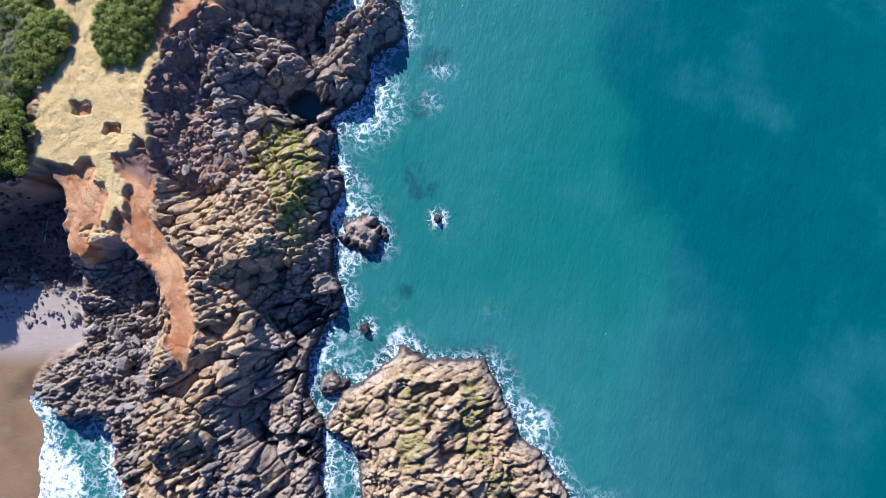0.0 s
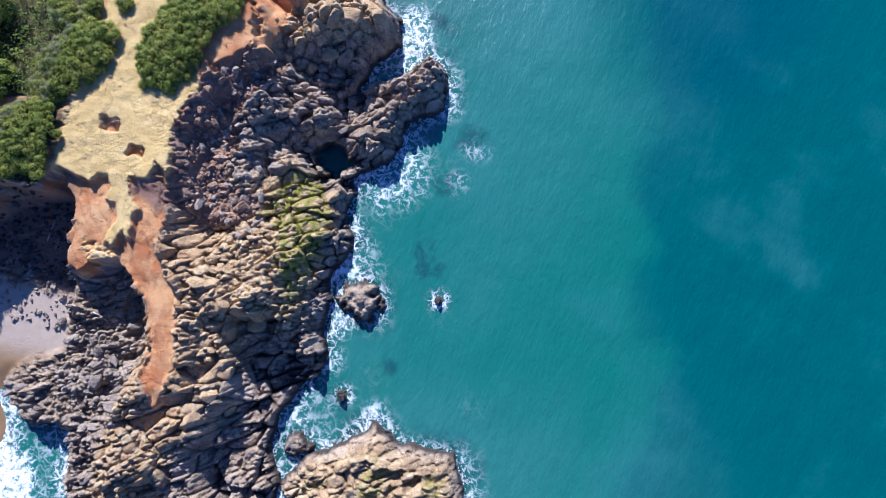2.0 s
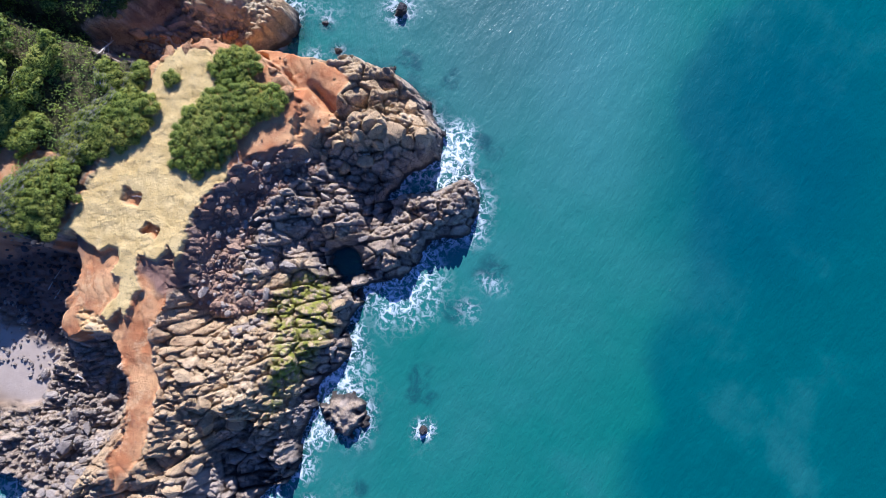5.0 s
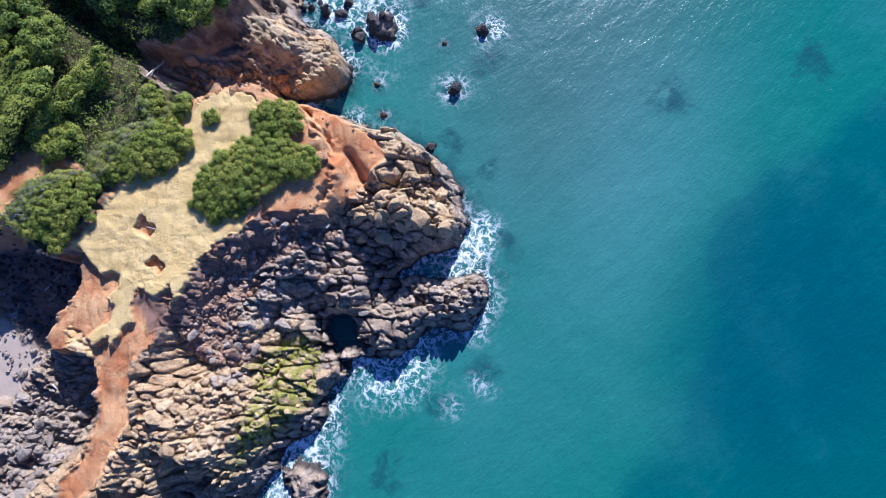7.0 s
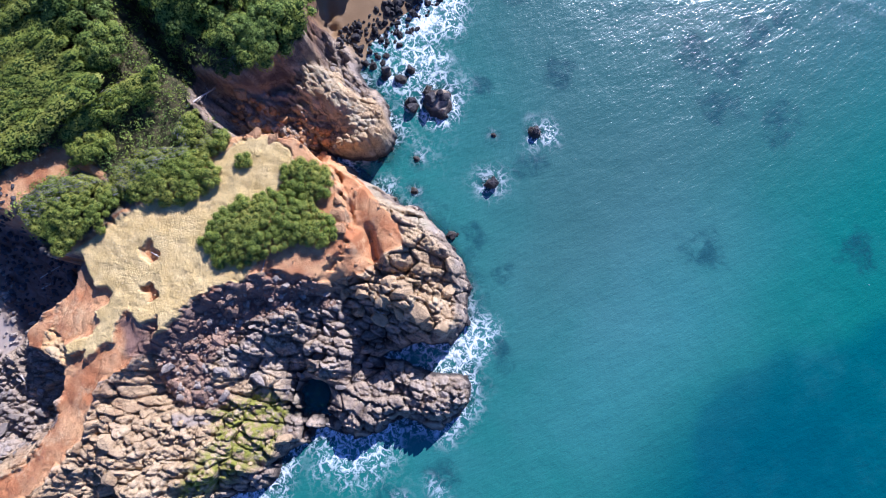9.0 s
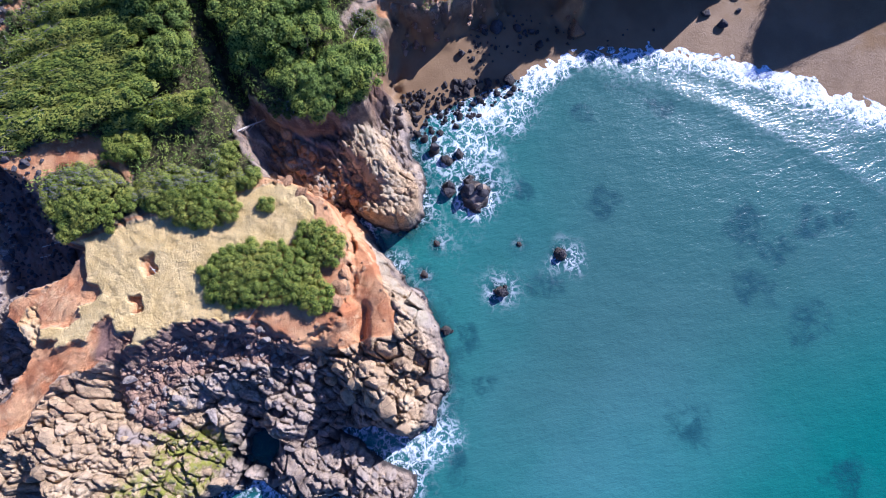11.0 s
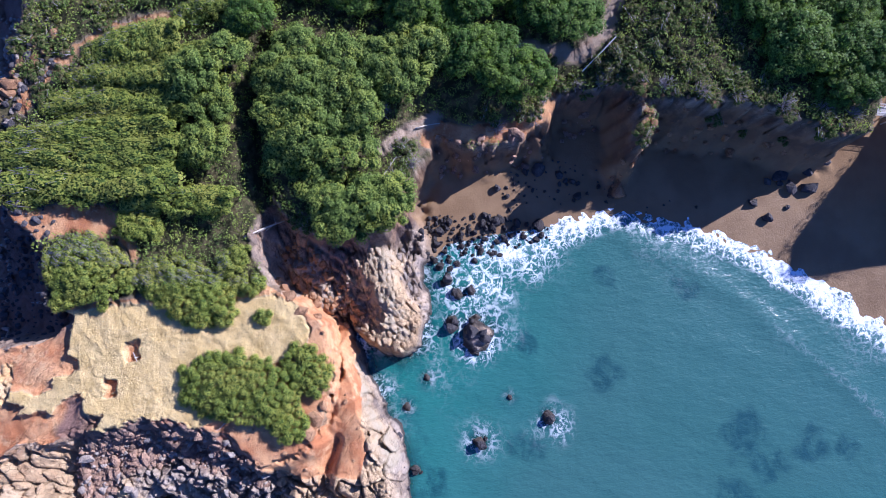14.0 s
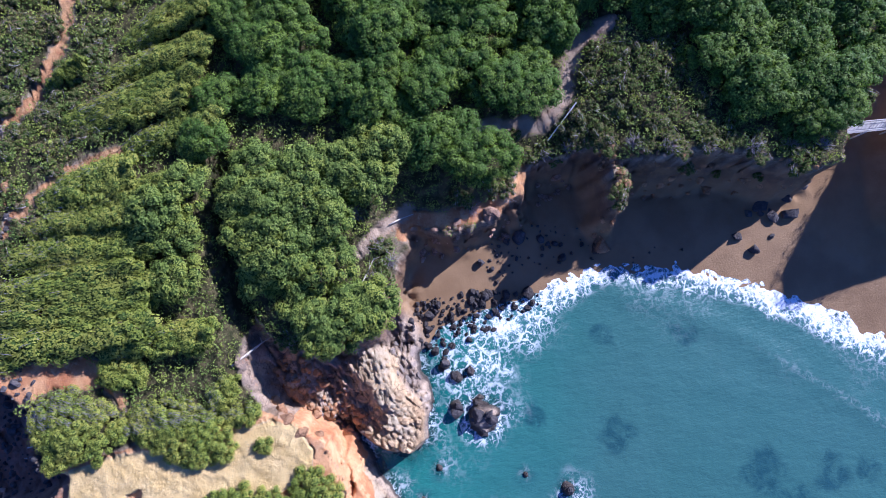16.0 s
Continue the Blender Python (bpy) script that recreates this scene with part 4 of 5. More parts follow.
strew([(-95, 8), (-97, 12.5), (-103, 17.5), (-107, 24), (-110, 22), (-105, 13), (-99, 7)], 0.95, 0.55, "red", "slope_rocks", "rust and tan rocks on the cove slope", 21, 0.7)
strew([(-92, 2), (-120, 4), (-124, 16), (-108, 15), (-98, 7)], 0.95, 0.4, "grey", "slope_rubble", "pale grey rubble below the cove slope", 22, 0.7)
strew([(-83, 91), (-84, 99), (-78, 101), (-76, 92), (-80, 89)], 1.2, 0.38, "dark", "beach_stones", "dark stones on wet brown sand", 12, 0.55)
strew([(-79, 105), (-76, 115), (-74, 130), (-72, 128), (-73, 108)], 1.9, 0.35, "dark", "tide_stones", "small dark stones at the tide line", 13, 0.4)
strew([(-58, 77), (-66, 78), (-66, 86), (-58, 88), (-53, 82)], 1.7, 0.5, "dark", "surf_rocks", "dark rocks awash in surf", 14, 0.6, limit=-1.5)
strew([(-53, 75), (-47, 69.5), (-37, 72), (-29, 72), (-21, 68.5), (-16, 63), (-15, 58), (-19, 61), (-24, 67), (-37, 68.5), (-45, 66.5), (-52, 70)], 1.15, 0.5, "dark", "shore_rocks", "dark broken rocks at the foot of the headland", 19, 0.55, limit=-1.2)
strew([(-90, 116), (-86, 114.5), (-83, 126), (-80, 136), (-77.5, 144), (-80, 147), (-84, 136), (-88, 124)], 1.2, 0.5, "red", "cliff_rocks", "rust and tan broken rocks on the bay cliff", 23, 0.55)
strew([(-86, 79), (-83, 80), (-82.5, 92), (-84, 99), (-88, 101), (-91, 103), (-91, 110), (-88, 110), (-87, 103), (-86.5, 93)], 1.1, 0.5, "brown", "cliff_debris", "brown broken rocks at the bay cliff foot", 24, 0.6)
strew(SOIL_NORTH, 1.2, 0.26, "red", "ridge_stones", "small rust stones on bare soil", 18, 0.18)
strew([(-62, 20), (-75, 16), (-130, 26), (-145, 20), (-100, 12)], 1.4, 0.4, "grey", "cliff_rubble", "fallen grey rubble below the cove cliff", 15, 0.5)


def boulders(places, kind, label, group):
    for k, (bx, by, r) in enumerate(places):
        h = [place_height(bx, by)]
        rnd = random.Random(k * 7 + len(places))
        o = tagged(new("boulder", LARGE[kind][k % 4]), label, "boulder", group)
        o.matrix_world = stone_pose(bx, by, max(float(h[0]), -0.3) + r * (0.28 if kind == "dark" else 0.02), 0, 0, rnd.uniform(0, 6), r, rnd.uniform(1.0, 1.35), rnd.uniform(0.85, 1.05), rnd.uniform(0.65, 0.85))


boulders([(-77, 147, 1.1), (-74.5, 144, 1.3), (-74, 147, 1.6), (-72.5, 137, 1.0), (-69.5, 139, 1.1), (-78, 150, 0.8), (-76, 140, 0.9), (-77, 142.5, 1.2), (-75.5, 142, 0.8), (-71, 143, 0.6)], "dark", "dark wave-smoothed boulder resting on beach sand", "boulders on the bay beach")
boulders([(-55, 82.6, 1.3), (-53.6, 84.8, 1.1), (-54.6, 84.4, 0.9), (-36.0, 82, 0.9), (-36.6, 82.9, 0.6), (-38.8, 94.5, 0.8), (-62, 80.5, 0.9), (-57, 79.8, 0.8), (-64.5, 79.5, 0.9), (-62.5, 83.5, 0.6), (-1, 14.5, 0.6), (-13.6, -5, 0.7)], "dark", "dark rock standing in the sea with foam round it", "sea rocks")
boulders([(-47, 58.3, 0.9), (-45.2, 57.3, 1.1), (-43.6, 56, 1.4), (-44, 54.5, 1.0), (-65, 53, 1.2), (-63.5, 54.3, 1.3), (-61.5, 56, 1.2), (-66.5, 51.6, 1.0), (-67.5, 53.6, 1.5), (-60, 58.3, 0.8)], "red", "rust-tan sandstone boulder beside shrubs and bare soil", "boulders on the ridge")
boulders([(-33.5, -8, 1.5), (-34.8, -11.8, 1.9), (-37, -10, 1.5), (-32, -4, 1.6), (-35.5, -6, 1.3), (-38, -7.5, 1.2), (-31, -10.5, 1.4), (-36, 0, 1.5), (-33.5, 2.5, 1.6), (-37, 4, 1.3), (-34, 6.5, 1.5), (-30, 4, 1.7)], "warm", "large rounded tan boulder on the headland crest", "boulders on the crest")
boulders([(-27, 60, 1.8), (-29.5, 58, 2.0), (-32, 57, 1.6), (-25, 58, 1.9), (-27.5, 55.5, 1.6), (-30.5, 54.5, 1.5), (-33.5, 52.5, 1.4), (-23, 61, 1.7), (-25.5, 63.5, 1.6), (-35.5, 50, 1.3), (-32, 50, 1.4), (-29, 52, 1.5)], "warm", "large rounded tan boulder at the headland point", "boulders on the point")
boulders([(-2, -22, 1.2), (2, -19, 1.0), (5, -23, 1.3), (8, -20, 1.1), (3, -27, 1.1), (9, -27, 1.4), (-4, -28, 1.0), (6, -31, 1.5), (0, -32, 1.2), (-7, -33, 1.1)], "warm", "large yellowish boulder on the islet crest", "boulders on the islet")


# ---- plants ----
def part(name, mesh, parent, label=""):
    o = new(name, mesh)
    o.parent = parent
    if label:
        o["label"] = label
    return o


def mesh_of(name, verts, faces, material, smooth=False):
    mesh = bpy.data.meshes.new(name)
    mesh.from_pydata(verts, [], faces)
    mesh.update()
    if smooth:
        mesh.polygons.foreach_set("use_smooth", [True] * len(mesh.polygons))
    mesh.materials.append(material)
    return mesh


ICO = bmesh.new()
bmesh.ops.create_icosphere(ICO, subdivisions=1, radius=1)
ICO_V = np.array([v.co[:] for v in ICO.verts])
ICO_F = np.array([[v.index for v in f.verts] for f in ICO.faces])
ICO.free()


def foliage(name, lobes, material, seed, tufts=20, leaf=0.13, comb=0.0):
    """Small leaf sprays over clumps; lobes are rows of x, y, z, radius. Gives the mesh of the leaves."""
    rnd = np.random.RandomState(seed)
    lobes = np.array(lobes, float)
    verts, n = [], 0
    for k, (cx, cy, cz, r) in enumerate(lobes):
        many = max(8, int(3 * tufts * (r / 0.9) ** 2))
        v = rnd.normal(size=(many, 3))
        v[:, 2] = np.abs(v[:, 2]) * 1.1 - 0.35
        v /= np.linalg.norm(v, axis=1)[:, None]
        near = np.abs(lobes[:, :2] - (cx, cy)).max(1) < 3.0
        q = np.array([cx, cy, cz]) + v * r * rnd.uniform(0.84, 1.1, (many, 1))
        d = np.linalg.norm(q[:, None] - lobes[None, near, :3], axis=2) / lobes[None, near, 3]
        d[:, np.nonzero(near)[0].tolist().index(k)] = 9
        free = d.min(1) > 0.86
        q, nrm = q[free], v[free]
        if not len(q):
            continue
        up = nrm + np.array([0, 0, 0.25]) + rnd.normal(0, 0.3, q.shape)
        up /= np.linalg.norm(up, axis=1)[:, None]
        a = np.cross(up, rnd.normal(size=q.shape)) + comb * np.array([0, 1, 0])
        a -= up * (a * up).sum(1)[:, None]
        a /= np.linalg.norm(a, axis=1)[:, None] + 1e-9
        b = np.cross(up, a)
        ln = leaf * rnd.uniform(0.6, 1.4, (len(q), 1))
        verts.append(np.stack([q - a * ln, q + a * ln * 0.5 - b * ln * 0.6 + up * 0.03, q + a * ln * 0.5 + b * ln * 0.6 + up * 0.03], 1).reshape(-1, 3))
        n += len(q)
    return mesh_of(name, np.concatenate(verts), np.arange(3 * n).reshape(-1, 3).tolist(), material)


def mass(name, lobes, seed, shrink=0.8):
    """The inside of a crown, in a darker green that holds its shade."""
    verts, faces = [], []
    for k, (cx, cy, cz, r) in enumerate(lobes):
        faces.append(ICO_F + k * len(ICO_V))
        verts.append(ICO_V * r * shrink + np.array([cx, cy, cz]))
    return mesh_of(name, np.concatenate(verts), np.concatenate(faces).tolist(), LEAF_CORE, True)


def stick(verts, faces, a, b, ra, rb, sides=5):
    """A tapered round stick from a to b."""
    a, b = Vector(a), Vector(b)
    way = (b - a).normalized()
    u = way.orthogonal().normalized()
    w = way.cross(u)
    n = len(verts)
    for at, r in ((a, ra), (b, rb)):
        for k in range(sides):
            t = 2 * math.pi * k / sides
            verts.append(at + (u * math.cos(t) + w * math.sin(t)) * r)
    for k in range(sides):
        faces.append([n + k, n + (k + 1) % sides, n + sides + (k + 1) % sides, n + sides + k])
    faces.append([n + k for k in range(sides)][::-1])
    faces.append([n + sides + k for k in range(sides)])


def sticks(name, rows, material, sides=5):
    verts, faces = [], []
    for a, b, ra, rb in rows:
        stick(verts, faces, a, b, ra, rb, sides)
    return mesh_of(name, [v[:] for v in verts], faces, material, True)


def crown_lobes(rx, ry, high, seed, swept, size=0.9, gap=1.15):
    """Clumps of a wind-trimmed crown: low to windward (-y), full to leeward."""
    rnd = random.Random(seed)
    out = []
    yy = -ry
    while yy < ry:
        xx = -rx
        while xx < rx:
            px, py = xx + rnd.uniform(-0.4, 0.4) * gap, yy + rnd.uniform(-0.4, 0.4) * gap
            q = (px / rx) ** 2 + (py / ry) ** 2 + 0.35 * noise.noise(Vector((px * 0.5, py * 0.5, seed * 5.1)))
            if q < 1:
                lift = math.sqrt(max(0.0, 1 - q))
                wind = 1 - swept * 0.5 * (1 - (py / ry + 1) / 2)
                r = size * rnd.uniform(0.7, 1.25)
                out.append((px, py, max(0.3, high * (0.25 + 0.75 * lift) * wind - r * 0.7 + rnd.uniform(-0.25, 0.3)), r))
            xx += gap
        yy += gap * 0.9
    return out


def limbs(lobes, high, seed):
    rnd = random.Random(seed)
    rows = [((0, 0, -0.6), (0.1, 0.1, high * 0.35), 0.22, 0.16)]
    for lobe in rnd.sample(lobes, min(7, len(lobes))):
        rows.append(((0.1, 0.1, high * 0.3), (lobe[0] * 0.8, lobe[1] * 0.8, max(0.4, lobe[2] * 0.9)), 0.11, 0.04))
    return rows


def twig_rows(lobes, ry, seed, many):
    """Bare grey twigs on the windward side."""
    rnd = random.Random(seed)
    side = [l for l in lobes if l[1] + 2.2 * l[0] < -0.25 * ry] or lobes
    rows = []
    for _ in range(many):
        l = rnd.choice(side)
        a = Vector((l[0] + rnd.uniform(-0.7, 0.7) * l[3], l[1] - rnd.uniform(0.0, 0.8) * l[3], l[2] + l[3] * rnd.uniform(0.5, 0.95)))
        b = a + Vector((rnd.gauss(0, 0.22), rnd.uniform(0.4, 1.3), rnd.uniform(0.02, 0.3)))
        rows.append((a, b, 0.03, 0.008))
    return rows


def plant(name, lobes, high, seed, leaf_mat, ry, twigs, tufts=20, leaf=0.13, comb=0.0):
    o = new(name)
    crown = part("crown", foliage("crown", lobes, leaf_mat, seed, tufts, leaf, comb), o)
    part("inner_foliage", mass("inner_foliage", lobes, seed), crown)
    part("trunk", sticks("trunk", limbs(lobes, high, seed), BARK), o, "dark crooked trunk with limbs")
    if twigs:
        tagged(part("dead_brushwood", sticks("dead_brushwood", twig_rows(lobes, ry, seed, twigs), TWIGS, 3), o, "bare grey wind-killed twigs"), kind="stuff")
    return o


# thickets on the turf: centre, half-widths, turn, height
def thicket(cx, cy, rx, ry, turn, high, seed, label, twigs=0, more=(), leaf_mat=None):
    lobes = crown_lobes(rx, ry, high, seed, 0.5, 0.7, 0.95)
    for ax, ay, ar, bh in more:
        lobes += [(ax + p[0], ay + p[1], p[2], p[3]) for p in crown_lobes(ar, ar, bh, seed + 3, 0.2, 0.8, 1.05)]
    o = tagged(plant("shrub", lobes, high, seed, leaf_mat or LEAF_BUSH, ry, twigs, 115, 0.125, 0.4), label, "shrub")
    o.matrix_world = pose(cx, cy, place_height(cx, cy) - 0.1, 0, 0, turn)
    return o


thicket(-51, 46.5, 5.2, 9.4, -14, 3.0, 201, "large dense green wind-trimmed shrub on tan turf", 0)
thicket(-45.5, 53, 2.6, 3.4, -40, 2.0, 202, "dense green shrub at the edge of bare soil", 0)
thicket(-52.5, 56.5, 3.0, 4.6, -50, 2.2, 203, "rounded green shrub beside rust-red soil", 0)
thicket(-66.5, 39.5, 4.3, 9.0, -28, 2.8, 204, "wide green shrub with grey dead twigs beside turf", 520)
thicket(-70.8, 25.0, 5.0, 7.0, -30, 3.0, 205, "domed green shrub with grey twigs on the cove cliff", 620)
thicket(-66.2, 21.6, 1.4, 1.9, 0, 1.4, 206, "small green shrub at the cliff edge")
thicket(-61.2, 50.3, 1.1, 1.4, 0, 1.2, 207, "small round green shrub on the turf path")
thicket(-66.2, 48.0, 1.7, 3.2, -10, 1.9, 208, "small green shrub above the gully", 60)
thicket(-70.0, 46.6, 2.0, 3.0, 30, 2.0, 209, "olive shrub with dead twigs above the gully", 80)
thicket(-77.0, 33.0, 2.4, 4.0, -20, 2.0, 210, "low green shrub below the trees")

# wood on the hill: crowns repeated at many sizes
def hedge_lobes(long, half, high, seed):
    """Clumps of a wind-combed crown: a thin low tip to windward (-y) that widens and rises to its head."""
    rnd = random.Random(seed)
    out, s = [], 0.02
    while s < 1:
        wide = half * (0.36 + 0.64 * s**0.7) * (1 if s < 0.82 else math.sqrt(max(0.05, 1 - ((s - 0.82) / 0.2) ** 2)))
        px = -wide
        while px <= wide:
            qx = px + rnd.uniform(-0.3, 0.3)
            top = high * (0.28 + 0.72 * s**0.85) * math.sqrt(max(0.08, 1 - (qx / (wide + 0.5)) ** 2))
            top *= 1 + 0.55 * noise.noise(Vector((qx * 0.7, s * 1.8, seed * 3.3))) + 0.2 * noise.noise(Vector((qx * 0.3, s * 7, seed * 1.7)))
            r = rnd.uniform(0.5, 0.85)
            out.append((qx, (s - 0.5) * long + rnd.uniform(-0.35, 0.35), max(0.25, top - r * 0.7), r))
            px += 0.8
        s += 0.85 / long
    return out


models = []
for k in range(6):
    lobes = crown_lobes(2.7, 3.9 if k % 2 else 3.2, 4.8, 300 + k, 0.75, 0.74, 0.98)
    models.append((plant("tree", lobes, 4.8, 300 + k, LEAF_TREE, 3.6, 0, 72, 0.125, 0.5), "dense green coastal tree in the hillside wood"))
deep_green = []
for k in range(4):
    lobes = crown_lobes(2.8, 3.5, 4.8, 350 + k, 0.6, 0.74, 0.98)
    deep_green.append((plant("tree", lobes, 4.8, 350 + k, LEAF_DEEP, 3.6, 0, 72, 0.125, 0.4), "dark green coastal tree in the upper wood"))
swept = []
for k in range(4):
    lobes = hedge_lobes(14, 2.3, 3.9, 400 + k)
    swept.append((plant("tree", lobes, 3.4, 400 + k, LEAF_BUSH, 7.0, 70, 90, 0.125, 1.2), "low wind-combed green tree with grey windward twigs"))
scrub = []
for k in range(3):
    lobes = crown_lobes(1.3, 1.6, 1.1, 500 + k, 0.4, 0.45, 0.62)
    scrub.append((plant("bush", lobes, 1.1, 500 + k, LEAF_SCRUB, 1.6, 10, 60, 0.11), "low olive and brown scrub bush near the cliff edge"))

CLEAR = [(-112, 116), (-108, 131), (-97, 127), (-88, 135), (-83, 143), (-82, 136), (-86, 125), (-88, 116), (-92, 113), (-92, 101), (-97, 105)]
BARE = [(-103, 72, 2.0), (-90, 72.5, 3.0), (-87, 75, 2.6), (-120, 54, 1.8), (-112, 36, 2.2), (-84, 75, 2.5), (-100, 22, 4)]
used = set()


def grow(bank, k, px, py, turn, size, tall, group):
    base, label = bank[k % len(bank)]
    m = pose(px, py, place_height(px, py) - 0.15, 0, 0, turn)
    if id(base) in used:
        o = copy_thing(base, m)
    else:
        used.add(id(base))
        o = base
        o.matrix_world = m
    o.scale = (size, size, size * tall)
    return tagged(o, label, "bush" if bank is scrub else "tree", group)


# wind-combed crowns on the windward slope: tip, head, half-width
HEDGES = [(-84.8, 10.5, -83.2, 40, 3.9), (-89.5, 11, -87.4, 40, 3.3), (-92, 13, -91.7, 39, 2.7), (-97.2, 19.5, -95.2, 40, 2.9), (-101, 24, -99.3, 40, 2.6), (-104.6, 26.7, -105.4, 42, 3.3), (-94.4, 24, -93.5, 42, 1.8),
          (-102.4, 32, -102, 47, 2.3), (-109.5, 40.5, -111, 56, 2.7), (-114, 36, -115, 52, 2.0), (-115.8, 33, -118.4, 54, 2.6), (-121.5, 40, -122.3, 57, 2.5), (-125.7, 45.5, -127.4, 58, 1.6), (-126.6, 44, -131, 60, 2.1),
          (-121.8, 31.4, -124, 38, 1.4), (-134, 42, -137, 60, 2.2), (-140, 40, -143, 58, 2.4), (-80.6, 31, -78.6, 48, 2.4)]
HEDGE_ZONE = [(-75, 30), (-76, 48), (-80, 44), (-95, 41), (-104, 45), (-112, 55), (-130, 60), (-150, 62), (-150, 15), (-80, 15)]
for k, (ax, ay, bx, by, half) in enumerate(HEDGES):
    hedge = grow(swept, k, (ax + bx) / 2, (ay + by) / 2, math.degrees(math.atan2(ax - bx, by - ay)), 1.0, 1.0, "trees of the hillside wood")
    hedge.scale = (half / 2.3, math.hypot(bx - ax, by - ay) / 14, 0.85 + 0.25 * lattice(np.array(k), np.array(3), 9).item())

x, y, rnd = scatter((-158, -68, 17, 182), 6.1, 33)
edge = within(x, y, HILL)
inside_clear = within(x, y, CLEAR)
turf_d = np.maximum(within(x, y, TURF), np.maximum(within(x, y, SOIL_NORTH), within(x, y, SOIL_COVE) + 2.2))
trail = np.minimum.reduce([to_line(x, y, line) for line in PATHS])
gap = to_line(x, y, RAVINE)
hedged = within(x, y, HEDGE_ZONE)
front = within(x, y, [(-73, 49.5), (-72.5, 42), (-75, 36), (-80, 28.5), (-85, 20), (-200, 20), (-200, 200), (-60, 200), (-68, 70), (-71, 55)])
for i in range(len(x)):
    px, py = x[i], y[i]
    if edge[i] < 0.8 or turf_d[i] > -1 or trail[i] < (4.8 if py > 90 else 3.2) or gap[i] < 3.3 or front[i] < 1.0 or any(math.hypot(px - bx, py - by) < br + 2.2 for bx, by, br in BARE):
        continue
    if inside_clear[i] > 0 or hedged[i] > 0:
        continue
    if 74 < py < 112 and edge[i] < 7.2 and px > -100:
        continue
    if px < -101 and py < 31 + 0.4 * (-101 - px) and rnd.uniform() < 0.6:
        continue
    px, py = px + rnd.normal(0, 0.8), py + rnd.normal(0, 0.8)
    size = rnd.uniform(1.2, 1.6) * (0.75 if edge[i] < 2.5 else 1.0)
    grow(deep_green if px < -104 or py > 84 else models, rnd.randint(12), px, py, rnd.normal(5, 25), size, rnd.uniform(0.7, 1.0), "trees of the hillside wood")
x, y, rnd = scatter((-140, -70, 16, 162), 2.5, 34)
edge, trail = within(x, y, HILL), np.minimum.reduce([to_line(x, y, line) for line in PATHS])
inside_clear = within(x, y, CLEAR)
for i in range(len(x)):
    near_edge = (2.8 if 76 < y[i] < 100 else 0.2) < edge[i] < (6.0 if 74 < y[i] < 112 else 2.6) and x[i] < -72 and y[i] > 55
    if trail[i] > 1.3 and (near_edge or inside_clear[i] > 0 or (0 < edge[i] and x[i] < -99 and y[i] < 31 + 0.4 * (-99 - x[i]))) and rnd.uniform() < 0.8:
        grow(scrub, rnd.randint(9), x[i], y[i], rnd.uniform(0, 360), rnd.uniform(0.7, 1.3), rnd.uniform(0.8, 1.2), "scrub along the cliff edge")

# undergrowth that closes the wood
x, y, rnd = scatter((-158, -68, 17, 182), 1.5, 35)
h, s = terrain(x, y)
trail = np.minimum.reduce([to_line(x, y, line) for line in PATHS])
keep = (s["forest"] > 0.6) & (trail > 1.3) & (y < 178)
lobes = [(a, b, c + 0.5, r) for a, b, c, r in zip(x[keep], y[keep], h[keep], rnd.uniform(0.6, 1.15, keep.sum()))]


def thin_foliage(name, lobes, material, seed):
    rnd = np.random.RandomState(seed)
    lobes = np.array(lobes)
    p = np.repeat(lobes, 30, axis=0)
    n = len(p)
    v = rnd.normal(size=(n, 3))
    v[:, 2] = np.abs(v[:, 2])
    v /= np.linalg.norm(v, axis=1)[:, None]
    c = p[:, :3] + v * p[:, 3:]
    up = v + rnd.normal(0, 0.5, (n, 3))
    up /= np.linalg.norm(up, axis=1)[:, None]
    a = np.cross(up, rnd.normal(size=(n, 3)))
    a /= np.linalg.norm(a, axis=1)[:, None]
    b = np.cross(up, a)
    ln = rnd.uniform(0.1, 0.26, (n, 1))
    verts = np.stack([c - a * ln, c + a * ln * 0.5 - b * ln * 0.6, c + a * ln * 0.5 + b * ln * 0.6], 1).reshape(-1, 3)
    return mesh_of(name, verts, np.arange(3 * n).reshape(-1, 3).tolist(), material)


tagged(new("undergrowth", thin_foliage("undergrowth", lobes, LEAF_TREE, 36)), "low green undergrowth between the trees", "undergrowth", kind="stuff")

# dry grass tufts on the turf
x, y, rnd = scatter((-66, -45, 9, 57), 0.62, 37)
h, s = terrain(x, y)
keep = (s["turf"] > 0.9) & (rough(x, y, 3, 38) > -0.05)
m = Mat("dry_grass", 0.9, 0.2)
GRASS = m.done(m.mix(m.island(), (0.36, 0.27, 0.12), (0.58, 0.46, 0.26)))
rows = []
for a, b, c in zip(x[keep], y[keep], h[keep]):
    for _ in range(4):
        e = Vector((a + rnd.normal(0, 0.07), b + rnd.normal(0, 0.07), c - 0.03))
        rows.append((e, e + Vector((rnd.normal(0, 0.12), rnd.normal(0, 0.12), rnd.uniform(0.08, 0.22))), 0.03, 0.006))
tagged(new("dry_grass", sticks("dry_grass", rows, GRASS, 3)), "short dry grass tufts on tan turf", "grass", kind="stuff")


